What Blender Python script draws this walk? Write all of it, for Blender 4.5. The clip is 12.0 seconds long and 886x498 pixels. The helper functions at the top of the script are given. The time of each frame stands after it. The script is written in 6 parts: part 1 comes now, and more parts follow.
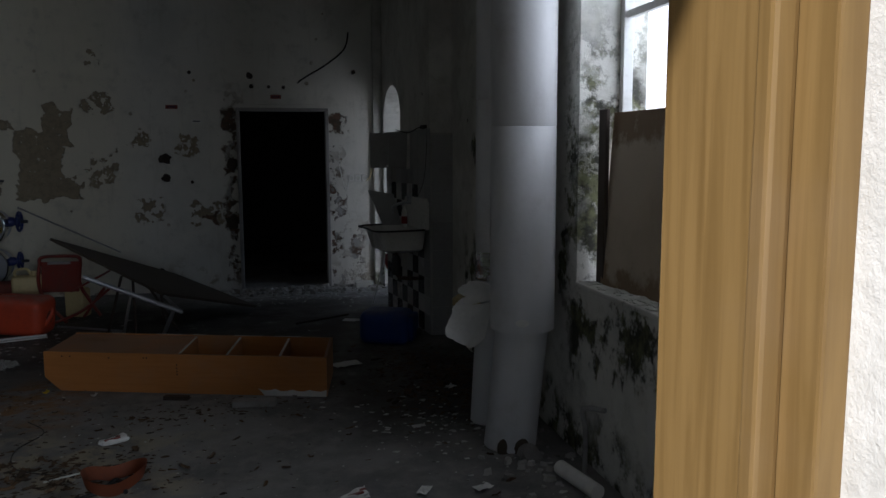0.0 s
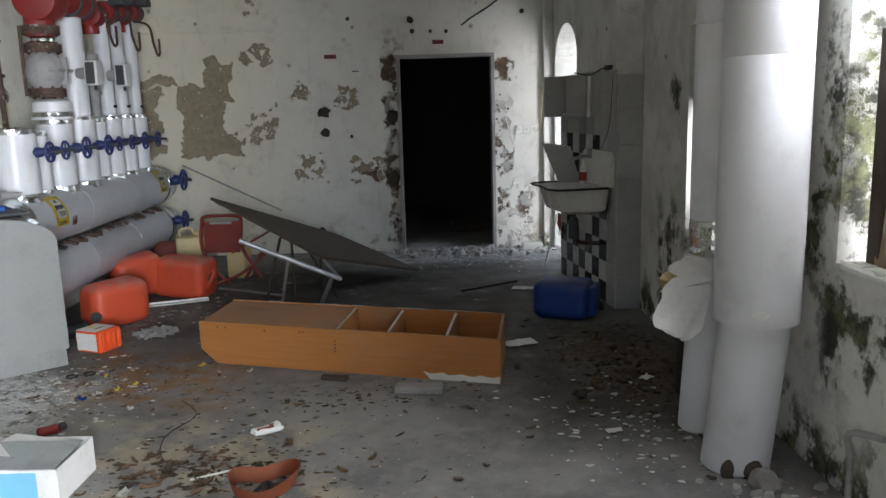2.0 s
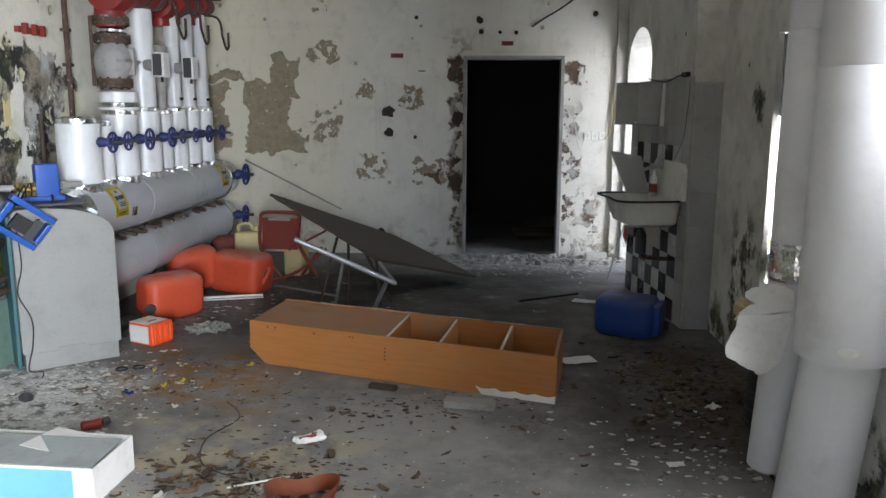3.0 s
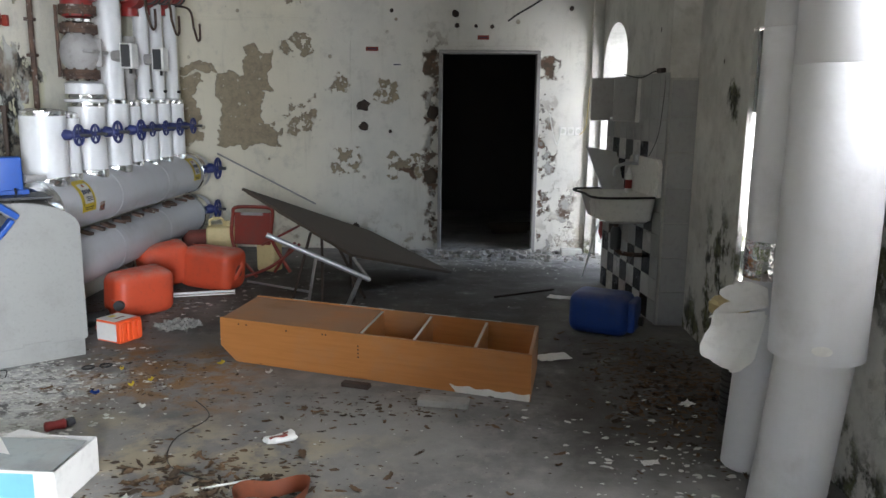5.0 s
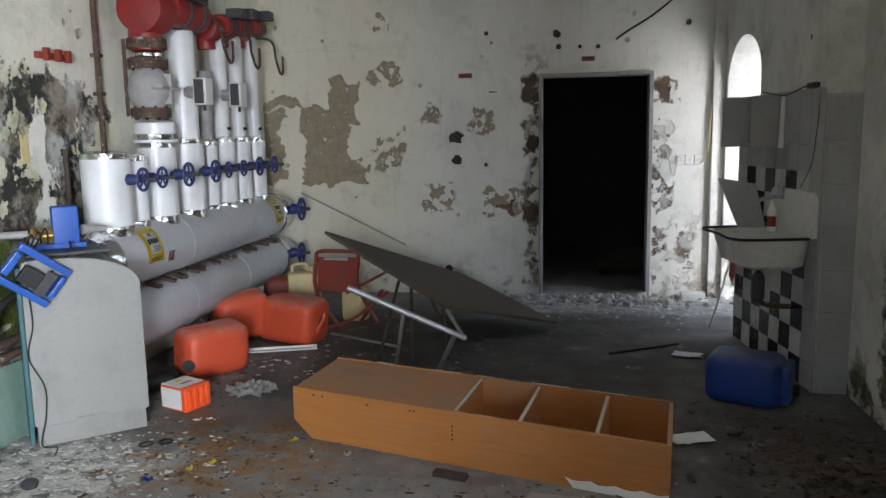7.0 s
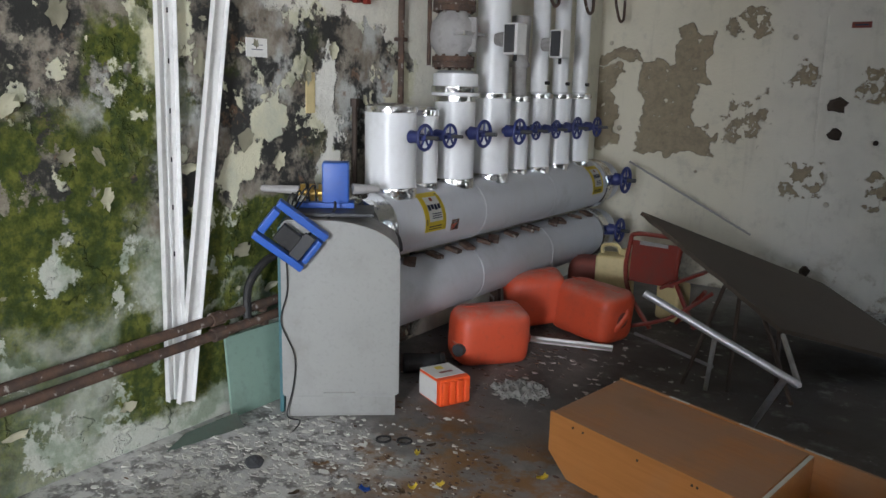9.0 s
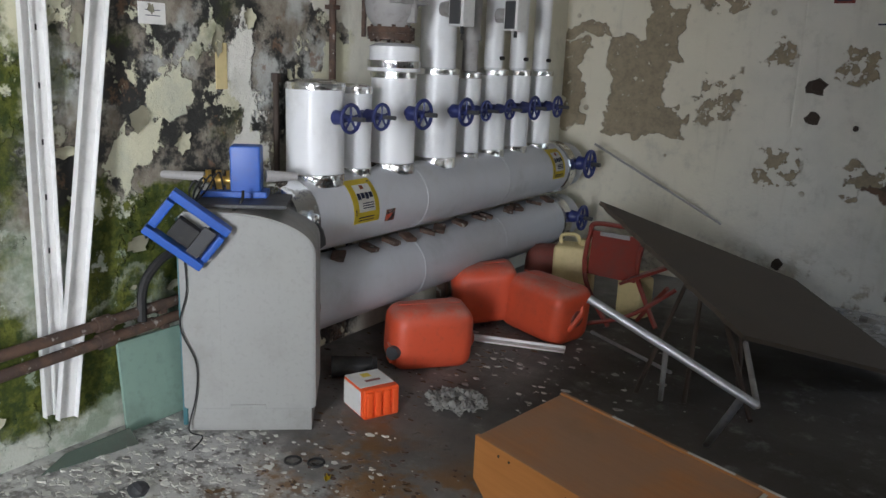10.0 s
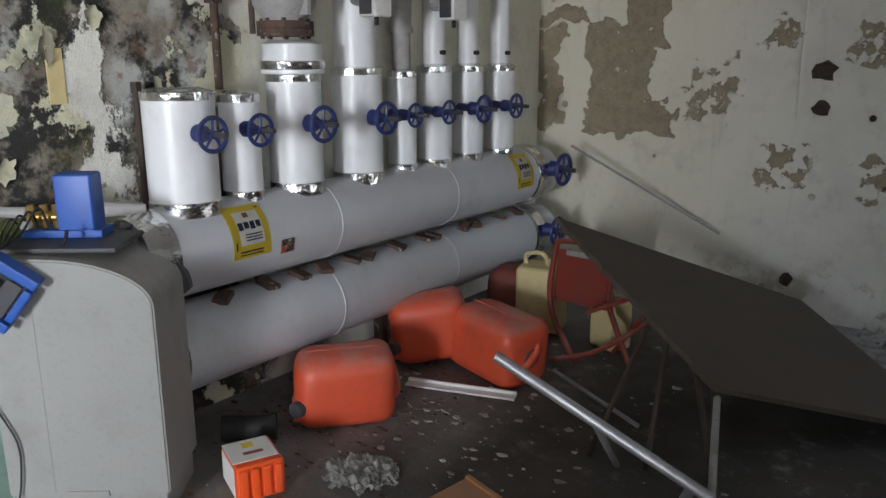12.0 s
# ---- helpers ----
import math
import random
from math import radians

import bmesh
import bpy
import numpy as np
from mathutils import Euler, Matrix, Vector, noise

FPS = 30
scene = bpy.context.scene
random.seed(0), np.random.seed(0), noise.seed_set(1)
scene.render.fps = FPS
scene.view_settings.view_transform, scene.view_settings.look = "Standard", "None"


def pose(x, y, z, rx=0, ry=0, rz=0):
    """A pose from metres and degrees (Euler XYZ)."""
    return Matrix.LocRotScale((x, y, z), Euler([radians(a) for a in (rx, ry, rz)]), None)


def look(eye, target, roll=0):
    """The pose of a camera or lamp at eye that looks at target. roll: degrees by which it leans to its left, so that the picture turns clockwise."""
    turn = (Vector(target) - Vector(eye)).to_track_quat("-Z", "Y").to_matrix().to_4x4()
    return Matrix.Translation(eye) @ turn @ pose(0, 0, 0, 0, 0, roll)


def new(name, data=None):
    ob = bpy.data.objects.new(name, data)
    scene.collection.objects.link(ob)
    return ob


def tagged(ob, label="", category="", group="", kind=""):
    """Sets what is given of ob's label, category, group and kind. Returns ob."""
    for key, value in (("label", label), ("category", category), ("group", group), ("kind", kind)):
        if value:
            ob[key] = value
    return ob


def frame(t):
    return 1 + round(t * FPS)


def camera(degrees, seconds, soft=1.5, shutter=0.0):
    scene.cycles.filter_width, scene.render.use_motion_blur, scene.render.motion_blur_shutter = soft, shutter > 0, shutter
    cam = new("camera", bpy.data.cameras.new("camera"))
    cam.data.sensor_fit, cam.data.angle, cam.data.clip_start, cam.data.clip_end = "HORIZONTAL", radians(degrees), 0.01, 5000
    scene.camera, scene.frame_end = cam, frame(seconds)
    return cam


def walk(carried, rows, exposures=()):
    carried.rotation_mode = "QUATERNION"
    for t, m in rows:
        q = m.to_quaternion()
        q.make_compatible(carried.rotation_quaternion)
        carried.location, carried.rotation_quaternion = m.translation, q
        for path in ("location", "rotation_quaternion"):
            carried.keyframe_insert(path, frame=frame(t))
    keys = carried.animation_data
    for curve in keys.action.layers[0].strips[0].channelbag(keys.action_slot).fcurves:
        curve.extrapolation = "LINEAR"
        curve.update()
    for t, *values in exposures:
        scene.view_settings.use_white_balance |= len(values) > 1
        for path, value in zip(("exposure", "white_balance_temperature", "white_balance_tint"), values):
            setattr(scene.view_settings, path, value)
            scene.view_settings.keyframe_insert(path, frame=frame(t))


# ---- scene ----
cam = camera(59.3, 12.0)
PATH = [
    (0, (0.325, 0.023, 1.462), (0.767, 1.958, 1.217), -0.2),
    (0.5, (0.335, 0.173, 1.446), (0.617, 2.134, 1.171), -0.9),
    (1, (0.287, 0.383, 1.443), (0.546, 2.342, 1.134), -1.6),
    (1.5, (0.237, 0.547, 1.445), (0.449, 2.496, 1.049), -2.9),
    (2, (0.284, 0.758, 1.44), (0.329, 2.724, 1.079), -1.6),
    (2.5, (0.309, 0.894, 1.45), (0.222, 2.87, 1.16), -0.6),
    (3, (0.302, 0.937, 1.443), (0.19, 2.902, 1.088), 0.3),
    (3.5, (0.317, 0.929, 1.432), (0.221, 2.891, 1.054), -0.0),
    (3.7, (0.322, 0.916, 1.426), (0.282, 2.877, 1.035), -0.5),
    (5.3, (0.302, 1.048, 1.448), (0.248, 3.016, 1.098), 0.8),
    (5.5, (0.28, 1.109, 1.443), (0.242, 3.081, 1.115), 0.5),
    (6, (0.207, 1.269, 1.441), (0.354, 3.237, 1.116), -0.9),
    (6.5, (0.169, 1.383, 1.434), (0.221, 3.357, 1.115), -0.9),
    (7, (0.221, 1.689, 1.446), (-0.071, 3.645, 1.153), -1.0),
    (7.2, (0.245, 1.795, 1.424), (-0.183, 3.731, 1.164), 0.0),
    (8.8, (0.166, 2.502, 1.464), (-0.822, 4.191, 1.049), 0.8),
    (9, (0.202, 2.596, 1.46), (-0.909, 4.21, 1.056), 1.4),
    (9.5, (0.247, 2.803, 1.495), (-0.956, 4.338, 1.048), 1.8),
    (10, (0.183, 3.065, 1.483), (-0.889, 4.686, 1.013), 2.3),
    (10.5, (0.127, 3.272, 1.485), (-0.975, 4.88, 1.041), 0.3),
    (11, (0.192, 3.542, 1.476), (-1.104, 4.991, 1.006), 1.6),
    (11.5, (0.293, 3.735, 1.495), (-1.015, 5.154, 0.97), 0.4),
    (12, (0.262, 3.921, 1.488), (-0.903, 5.474, 1.009), -0.1),
]
EXPOSURES = [(0.0, 0.15, 5900, 14), (0.5, 1.15, 6100, 14), (1.0, 2.05, 6300, 14), (1.5, 2.45, 6300, 14), (2.0, 2.85, 6300, 14), (2.5, 3.05, 6300, 14), (3.0, 3.1, 6300, 14), (6.0, 3.15, 6300, 14), (7.0, 3.05, 6300, 14), (9.0, 2.75, 6400, 15), (12.0, 2.85, 6450, 15)]
walk(cam, [(t, look(eye, target, roll)) for t, eye, target, roll in PATH], EXPOSURES)

# ---- world and light ----
world = bpy.data.worlds.new("sky")
scene.world = world
world.use_nodes = True
wn = world.node_tree
sky = wn.nodes.new("ShaderNodeTexSky")
sky.sky_type = "NISHITA"
sky.sun_disc = False
sky.sun_elevation, sky.sun_rotation = radians(41), radians(232)
wn.nodes["Background"].inputs["Strength"].default_value = 0.05
wn.links.new(sky.outputs[0], wn.nodes["Background"].inputs["Color"])


def sunlight():
    d = bpy.data.lights.new("sun", "SUN")
    d.energy, d.angle, d.color = 5.0, radians(1.5), (1, 0.95, 0.88)
    ob = new("sun", d)
    ob.matrix_world = look((-5.5, -4.2, 6), (0, 0, 0))


def skylight(name, centre, target, w, h, energy):
    """The sky's light in an opening."""
    d = bpy.data.lights.new(name, "AREA")
    d.shape, d.size, d.size_y, d.energy, d.color = "RECTANGLE", w, h, energy, (0.88, 0.95, 1.0)
    ob = new(name, d)
    ob.matrix_world = look(centre, target)


sunlight()
skylight("window_light", (2.2, 2.96, 2.15), (0, 3.4, 1.0), 1.0, 0.8, 5)
skylight("entrance_light", (1.2, -1.9, 1.45), (-1.7, 5, 1.2), 1.1, 1.6, 84)
skylight("arch_light", (2.08, 7.96, 1.15), (0.2, 8.3, 1.0), 1.0, 1.7, 0.9)

# ---- materials ----


class Nodes:
    """A small writer of shader nodes."""

    def __init__(self, name):
        self.mat = bpy.data.materials.new(name)
        self.mat.use_nodes = True
        self.t = self.mat.node_tree
        self.bsdf = self.t.nodes["Principled BSDF"]
        geo = self.t.nodes.new("ShaderNodeNewGeometry")
        self.pos, self.nrm = geo.outputs["Position"], geo.outputs["Normal"]
        self.obj = self.t.nodes.new("ShaderNodeTexCoord").outputs["Object"]

    def put(self, socket, v):
        if isinstance(v, bpy.types.NodeSocket):
            self.t.links.new(v, socket)
        elif isinstance(v, tuple) and socket.type == "RGBA":
            socket.default_value = (*v, 1)[:4]
        else:
            socket.default_value = v

    def noise(self, scale, detail=4.0, rough=0.55, where=None, out="Fac", dist=0.0):
        n = self.t.nodes.new("ShaderNodeTexNoise")
        self.put(n.inputs["Vector"], where or self.pos)
        n.inputs["Scale"].default_value, n.inputs["Detail"].default_value = scale, detail
        n.inputs["Roughness"].default_value, n.inputs["Distortion"].default_value = rough, dist
        return n.outputs[out]

    def voronoi(self, scale, feature="F1", where=None, out="Distance"):
        n = self.t.nodes.new("ShaderNodeTexVoronoi")
        n.feature = feature
        self.put(n.inputs["Vector"], where or self.pos)
        n.inputs["Scale"].default_value = scale
        return n.outputs[out]

    def ramp(self, v, lo, hi, a=0.0, b=1.0):
        n = self.t.nodes.new("ShaderNodeMapRange")
        n.interpolation_type = "SMOOTHSTEP"
        for k, x in zip(("Value", "From Min", "From Max", "To Min", "To Max"), (v, lo, hi, a, b)):
            self.put(n.inputs[k], x)
        return n.outputs[0]

    def mix(self, f, a, b, mode="MIX"):
        n = self.t.nodes.new("ShaderNodeMix")
        n.data_type, n.blend_type = "RGBA", mode
        self.put(n.inputs[0], f), self.put(n.inputs[6], a), self.put(n.inputs[7], b)
        return n.outputs[2]

    def math(self, op, a, b=0.0, c=0.0):
        n = self.t.nodes.new("ShaderNodeMath")
        n.operation = op
        for i, x in enumerate((a, b, c)):
            self.put(n.inputs[i], x)
        return n.outputs[0]

    def vec(self, op, a, b):
        n = self.t.nodes.new("ShaderNodeVectorMath")
        n.operation = op
        self.put(n.inputs[0], a), self.put(n.inputs[1], b)
        return n.outputs["Value"] if op in ("LENGTH", "DOT_PRODUCT") else n.outputs[0]

    def xyz(self, v=None):
        n = self.t.nodes.new("ShaderNodeSeparateXYZ")
        self.put(n.inputs[0], v or self.pos)
        return n.outputs

    def wobbly(self, size=0.12, scale=6.0, detail=6.0, rough=0.65):
        """Positions shaken by noise, for ragged edges."""
        n = self.noise(scale, detail, rough, out="Color")
        off = self.vec("SUBTRACT", n, (0.5, 0.5, 0.5))
        size = size * 2.2
        return self.vec("ADD", self.pos, self.vec("MULTIPLY", off, (2 * size, 2 * size, 2 * size)))

    def blob(self, where, centre, half, soft=0.12):
        """1 inside a rounded box, 0 outside."""
        d = self.vec("DIVIDE", self.vec("SUBTRACT", where, centre), half)
        p = self.xyz(self.vec("ABSOLUTE", d, (0, 0, 0)))
        m = self.math("MAXIMUM", self.math("MAXIMUM", p[0], p[1]), p[2])
        return self.ramp(m, 1 - soft, 1 + soft, 1.0, 0.0)

    def any(self, *masks):
        out = masks[0]
        for m in masks[1:]:
            out = self.math("MAXIMUM", out, m)
        return out

    def bump(self, height, strength=0.3, distance=0.01):
        n = self.t.nodes.new("ShaderNodeBump")
        n.inputs["Strength"].default_value, n.inputs["Distance"].default_value = strength, distance
        self.put(n.inputs["Height"], height)
        self.t.links.new(n.outputs[0], self.bsdf.inputs["Normal"])

    def done(self, colour, rough=0.8, metal=0.0, spec=0.4):
        self.put(self.bsdf.inputs["Base Color"], colour)
        self.put(self.bsdf.inputs["Roughness"], rough)
        self.put(self.bsdf.inputs["Metallic"], metal)
        self.put(self.bsdf.inputs["Specular IOR Level"], spec)
        return self.mat


def plain(name, colour, rough=0.6, metal=0.0, dirt=0.35, grain=30.0, dark=(0.08, 0.07, 0.06), bump=0.15, vary=0.0, spec=0.4, island=0.0, dust=0.0):
    """A painted or moulded surface with grime at two scales."""
    n = Nodes(name)
    a = n.ramp(n.noise(3.5, 6, 0.65), 0.45, 0.78)
    b = n.ramp(n.noise(grain, 3), 0.5, 0.75)
    col = n.mix(n.math("MULTIPLY", a, dirt), colour, dark)
    col = n.mix(n.math("MULTIPLY", b, dirt * 0.5), col, dark)
    if vary:
        r = n.t.nodes.new("ShaderNodeObjectInfo").outputs["Random"]
        col = n.mix(n.math("MULTIPLY", r, vary), col, dark)
    if island:
        q = n.t.nodes.new("ShaderNodeNewGeometry").outputs["Random Per Island"]
        col = n.mix(n.math("MULTIPLY", q, island), col, dark)
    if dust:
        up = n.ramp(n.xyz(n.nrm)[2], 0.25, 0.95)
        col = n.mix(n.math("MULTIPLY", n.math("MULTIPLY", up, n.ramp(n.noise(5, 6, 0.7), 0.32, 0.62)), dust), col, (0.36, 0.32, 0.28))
    n.bump(n.noise(grain * 2, 4), bump, 0.004)
    return n.done(col, n.ramp(a, 0, 1, rough, min(1, rough + 0.2)), metal, spec)


def far_plaster():
    """Dirty white plaster, knocked about, with bare patches."""
    n = Nodes("chipped_plaster")
    w = n.wobbly(0.09, 4.5, 4.0, 0.5)
    w2 = n.wobbly(0.07, 8.0, 4.0, 0.5)
    big = n.noise(1.1, 5, 0.6)
    col = n.mix(n.ramp(big, 0.4, 0.7), (0.76, 0.74, 0.68), (0.62, 0.61, 0.57))
    x, y, z = n.xyz()[:3]
    warm = n.ramp(x, -0.7, -1.5)
    col = n.mix(n.math("MULTIPLY", warm, 0.5), col, (0.78, 0.71, 0.52))
    col = n.mix(n.math("MULTIPLY", n.ramp(n.noise(7, 6, 0.7), 0.5, 0.75), 0.35), col, (0.36, 0.35, 0.31))
    streak = n.noise(5, 4, 0.6, n.vec("MULTIPLY", n.pos, (2.2, 2.2, 0.25)))
    col = n.mix(n.math("MULTIPLY", n.ramp(streak, 0.55, 0.75), 0.25), col, (0.42, 0.39, 0.32))
    bare = n.any(n.blob(w, (-1.90, 8.63, 1.38), (0.22, 9, 0.30), 0.03), n.blob(w, (-1.70, 8.63, 1.74), (0.11, 9, 0.20), 0.03),
                 n.blob(w2, (-1.80, 8.63, 1.11), (0.31, 9, 0.10), 0.03), n.blob(w, (-2.28, 8.63, 1.75), (0.17, 9, 0.06), 0.05),
                 n.blob(w, (-2.38, 8.63, 1.35), (0.11, 9, 0.32), 0.04))
    bits = n.any(n.blob(w2, (-1.28, 8.63, 1.30), (0.14, 9, 0.16), 0.1), n.blob(w2, (-0.90, 8.63, 1.62), (0.08, 9, 0.10), 0.1),
                 n.blob(w2, (-0.85, 8.63, 0.86), (0.14, 9, 0.12), 0.1), n.blob(w2, (-0.28, 8.63, 0.84), (0.17, 9, 0.10), 0.1),
                 n.blob(w2, (-1.35, 8.63, 2.42), (0.07, 9, 0.09), 0.1), n.blob(w2, (-1.30, 8.63, 1.98), (0.14, 9, 0.08), 0.1),
                 n.blob(w2, (-0.45, 8.63, 1.55), (0.10, 9, 0.10), 0.1))
    bare = n.any(bare, n.math("MULTIPLY", bits, n.ramp(n.noise(11, 4, 0.55), 0.48, 0.50)))
    keep = n.ramp(n.noise(16, 3), 0.62, 0.70, 1.0, 0.1)
    bare = n.math("MULTIPLY", bare, keep)
    edge = n.any(n.blob(w2, (0.0, 8.63, 1.80), (0.09, 9, 0.15), 0.2), n.blob(w2, (1.10, 8.63, 1.80), (0.10, 9, 0.10), 0.2), n.blob(w, (0.02, 8.63, 1.0), (0.10, 9, 1.05), 0.3), n.blob(w, (1.08, 8.63, 0.70), (0.09, 9, 0.75), 0.35), n.blob(w2, (1.30, 8.63, 0.35), (0.10, 9, 0.30), 0.6))
    edge = n.math("MULTIPLY", edge, n.ramp(n.noise(6.5, 5, 0.6), 0.50, 0.55))
    low = n.math("MULTIPLY", n.ramp(z, 0.45, 0.0), n.ramp(n.noise(5, 5, 0.65), 0.5, 0.6))
    chips = n.math("MULTIPLY", n.ramp(n.voronoi(4.2), 0.10, 0.075), n.ramp(n.noise(2.0, 2), 0.45, 0.55))
    base = n.mix(n.ramp(n.noise(20, 5, 0.7), 0.35, 0.7), (0.36, 0.30, 0.21), (0.26, 0.22, 0.16))
    brick = n.mix(n.ramp(n.noise(9, 4, 0.6), 0.42, 0.58), (0.105, 0.082, 0.062), (0.165, 0.105, 0.075))
    gouge = n.any(n.blob(w2, (-0.03, 8.63, 1.80), (0.065, 9, 0.12), 0.2), n.blob(w2, (1.10, 8.63, 1.80), (0.075, 9, 0.09), 0.2),
                  n.blob(w2, (0.0, 8.63, 1.31), (0.045, 9, 0.055), 0.2), n.blob(w2, (-0.02, 8.63, 0.72), (0.065, 9, 0.09), 0.2),
                  n.blob(w2, (-0.24, 8.63, 0.79), (0.07, 9, 0.05), 0.2))
    chipped = n.mix(n.ramp(n.noise(10, 5, 0.6), 0.42, 0.60), (0.40, 0.39, 0.37), (0.14, 0.10, 0.075))
    inner = n.any(gouge, n.blob(w2, (1.05, 8.63, 0.70), (0.035, 9, 0.70), 0.4), n.blob(w2, (0.03, 8.63, 0.9), (0.03, 9, 0.9), 0.4))
    edge = n.any(edge, gouge)
    hit = n.any(bare, edge, n.math("MULTIPLY", low, 0.8), n.math("MULTIPLY", chips, 0.9))
    col = n.mix(hit, col, n.mix(edge, base, n.mix(inner, chipped, brick)))
    n.bump(n.math("SUBTRACT", n.math("MULTIPLY", n.noise(45, 4), 0.25), hit), 0.9, 0.012)
    return n.done(col, 0.9, 0, 0.2)


def moss_plaster():
    """A soaked wall: flaking cream paint, black mould, moss low down."""
    n = Nodes("mossy_wall")
    x, y, z = n.xyz()[:3]
    w = n.wobbly(0.16, 3.2)
    wy, wz = n.xyz(w)[1], n.xyz(w)[2]
    cream = n.mix(n.ramp(n.noise(4, 5, 0.65), 0.4, 0.7), (0.64, 0.62, 0.45), (0.50, 0.51, 0.40))
    grey = n.mix(n.ramp(n.noise(9, 6, 0.7), 0.35, 0.65), (0.30, 0.275, 0.22), (0.17, 0.14, 0.11))
    grey = n.mix(n.ramp(n.noise(2.3, 5, 0.6), 0.5, 0.62), grey, (0.46, 0.47, 0.44))
    mould = n.ramp(n.noise(3.6, 8, 0.72), 0.45, 0.55)
    wet = n.mix(mould, grey, (0.035, 0.035, 0.032))
    rust = n.math("MULTIPLY", n.ramp(n.noise(6.5, 5, 0.7), 0.58, 0.66), 0.7)
    wet = n.mix(rust, wet, (0.20, 0.12, 0.075))
    peel = n.math("MULTIPLY", n.ramp(n.noise(3.0, 6, 0.62, n.vec("ADD", n.pos, (3, 7, 2))), 0.565, 0.585), 1.0)
    wet = n.mix(peel, wet, cream)
    white = n.any(n.blob(w, (-2.44, 5.40, 1.42), (9, 0.11, 0.14)), n.blob(w, (-2.44, 5.48, 1.15), (9, 0.08, 0.20)))
    wet = n.mix(white, wet, (0.74, 0.73, 0.66))
    # moss, thickest below the waist
    moss_col = n.mix(n.ramp(n.noise(13, 6, 0.7), 0.35, 0.68), (0.032, 0.048, 0.008), (0.14, 0.155, 0.028))
    moss_col = n.mix(n.ramp(n.noise(38, 3), 0.45, 0.7), moss_col, (0.035, 0.055, 0.015))
    field = n.any(n.blob(w, (-2.44, 4.05, 0.92), (9, 0.36, 0.44), 0.3), n.blob(w, (-2.44, 4.88, 0.73), (9, 0.26, 0.22), 0.15),
                  n.blob(w, (-2.44, 4.55, 0.30), (9, 0.40, 0.22), 0.3), n.blob(w, (-2.44, 4.35, 1.42), (9, 0.13, 0.30), 0.4),
                  n.math("MULTIPLY", n.ramp(wy, 4.3, 3.7), n.ramp(wz, 1.35, 1.0)))
    moss = n.math("MULTIPLY", field, n.ramp(n.noise(4.8, 7, 0.66), 0.41, 0.445))
    some = n.math("MULTIPLY", n.ramp(n.noise(2.4, 6, 0.6, n.vec("ADD", n.pos, (9, 1, 5))), 0.56, 0.64), n.ramp(wy, 5.6, 5.0))
    pale = n.mix(n.ramp(n.noise(6, 4), 0.45, 0.6), (0.50, 0.52, 0.45), (0.27, 0.32, 0.24))
    lowzone = n.ramp(wz, 0.95, 0.80)
    col = n.mix(n.math("MULTIPLY", lowzone, n.ramp(wy, 5.3, 5.1)), wet, pale)
    col = n.mix(n.any(moss, n.math("MULTIPLY", some, 0.7)), col, moss_col)
    # the dry cream paint above and beyond the soaked part
    top = n.math("ADD", 1.80, n.math("MULTIPLY", n.ramp(y, 5.4, 6.3), -0.25))
    dry = n.any(n.ramp(n.math("SUBTRACT", wz, top), -0.01, 0.02), n.ramp(wy, 6.1, 6.2))
    dryc = n.mix(n.math("MULTIPLY", n.ramp(n.noise(4, 6, 0.7), 0.45, 0.7), 0.5), (0.72, 0.70, 0.60), (0.42, 0.41, 0.37))
    dry = n.math("MULTIPLY", dry, n.ramp(y, 4.9, 5.3))
    col = n.mix(dry, col, dryc)
    h = n.math("ADD", n.math("MULTIPLY", n.any(peel, white, dry), 0.8), n.math("MULTIPLY", n.noise(30, 6, 0.7), 0.5))
    n.bump(h, 0.9, 0.014)
    return n.done(col, 0.88, 0, 0.25)


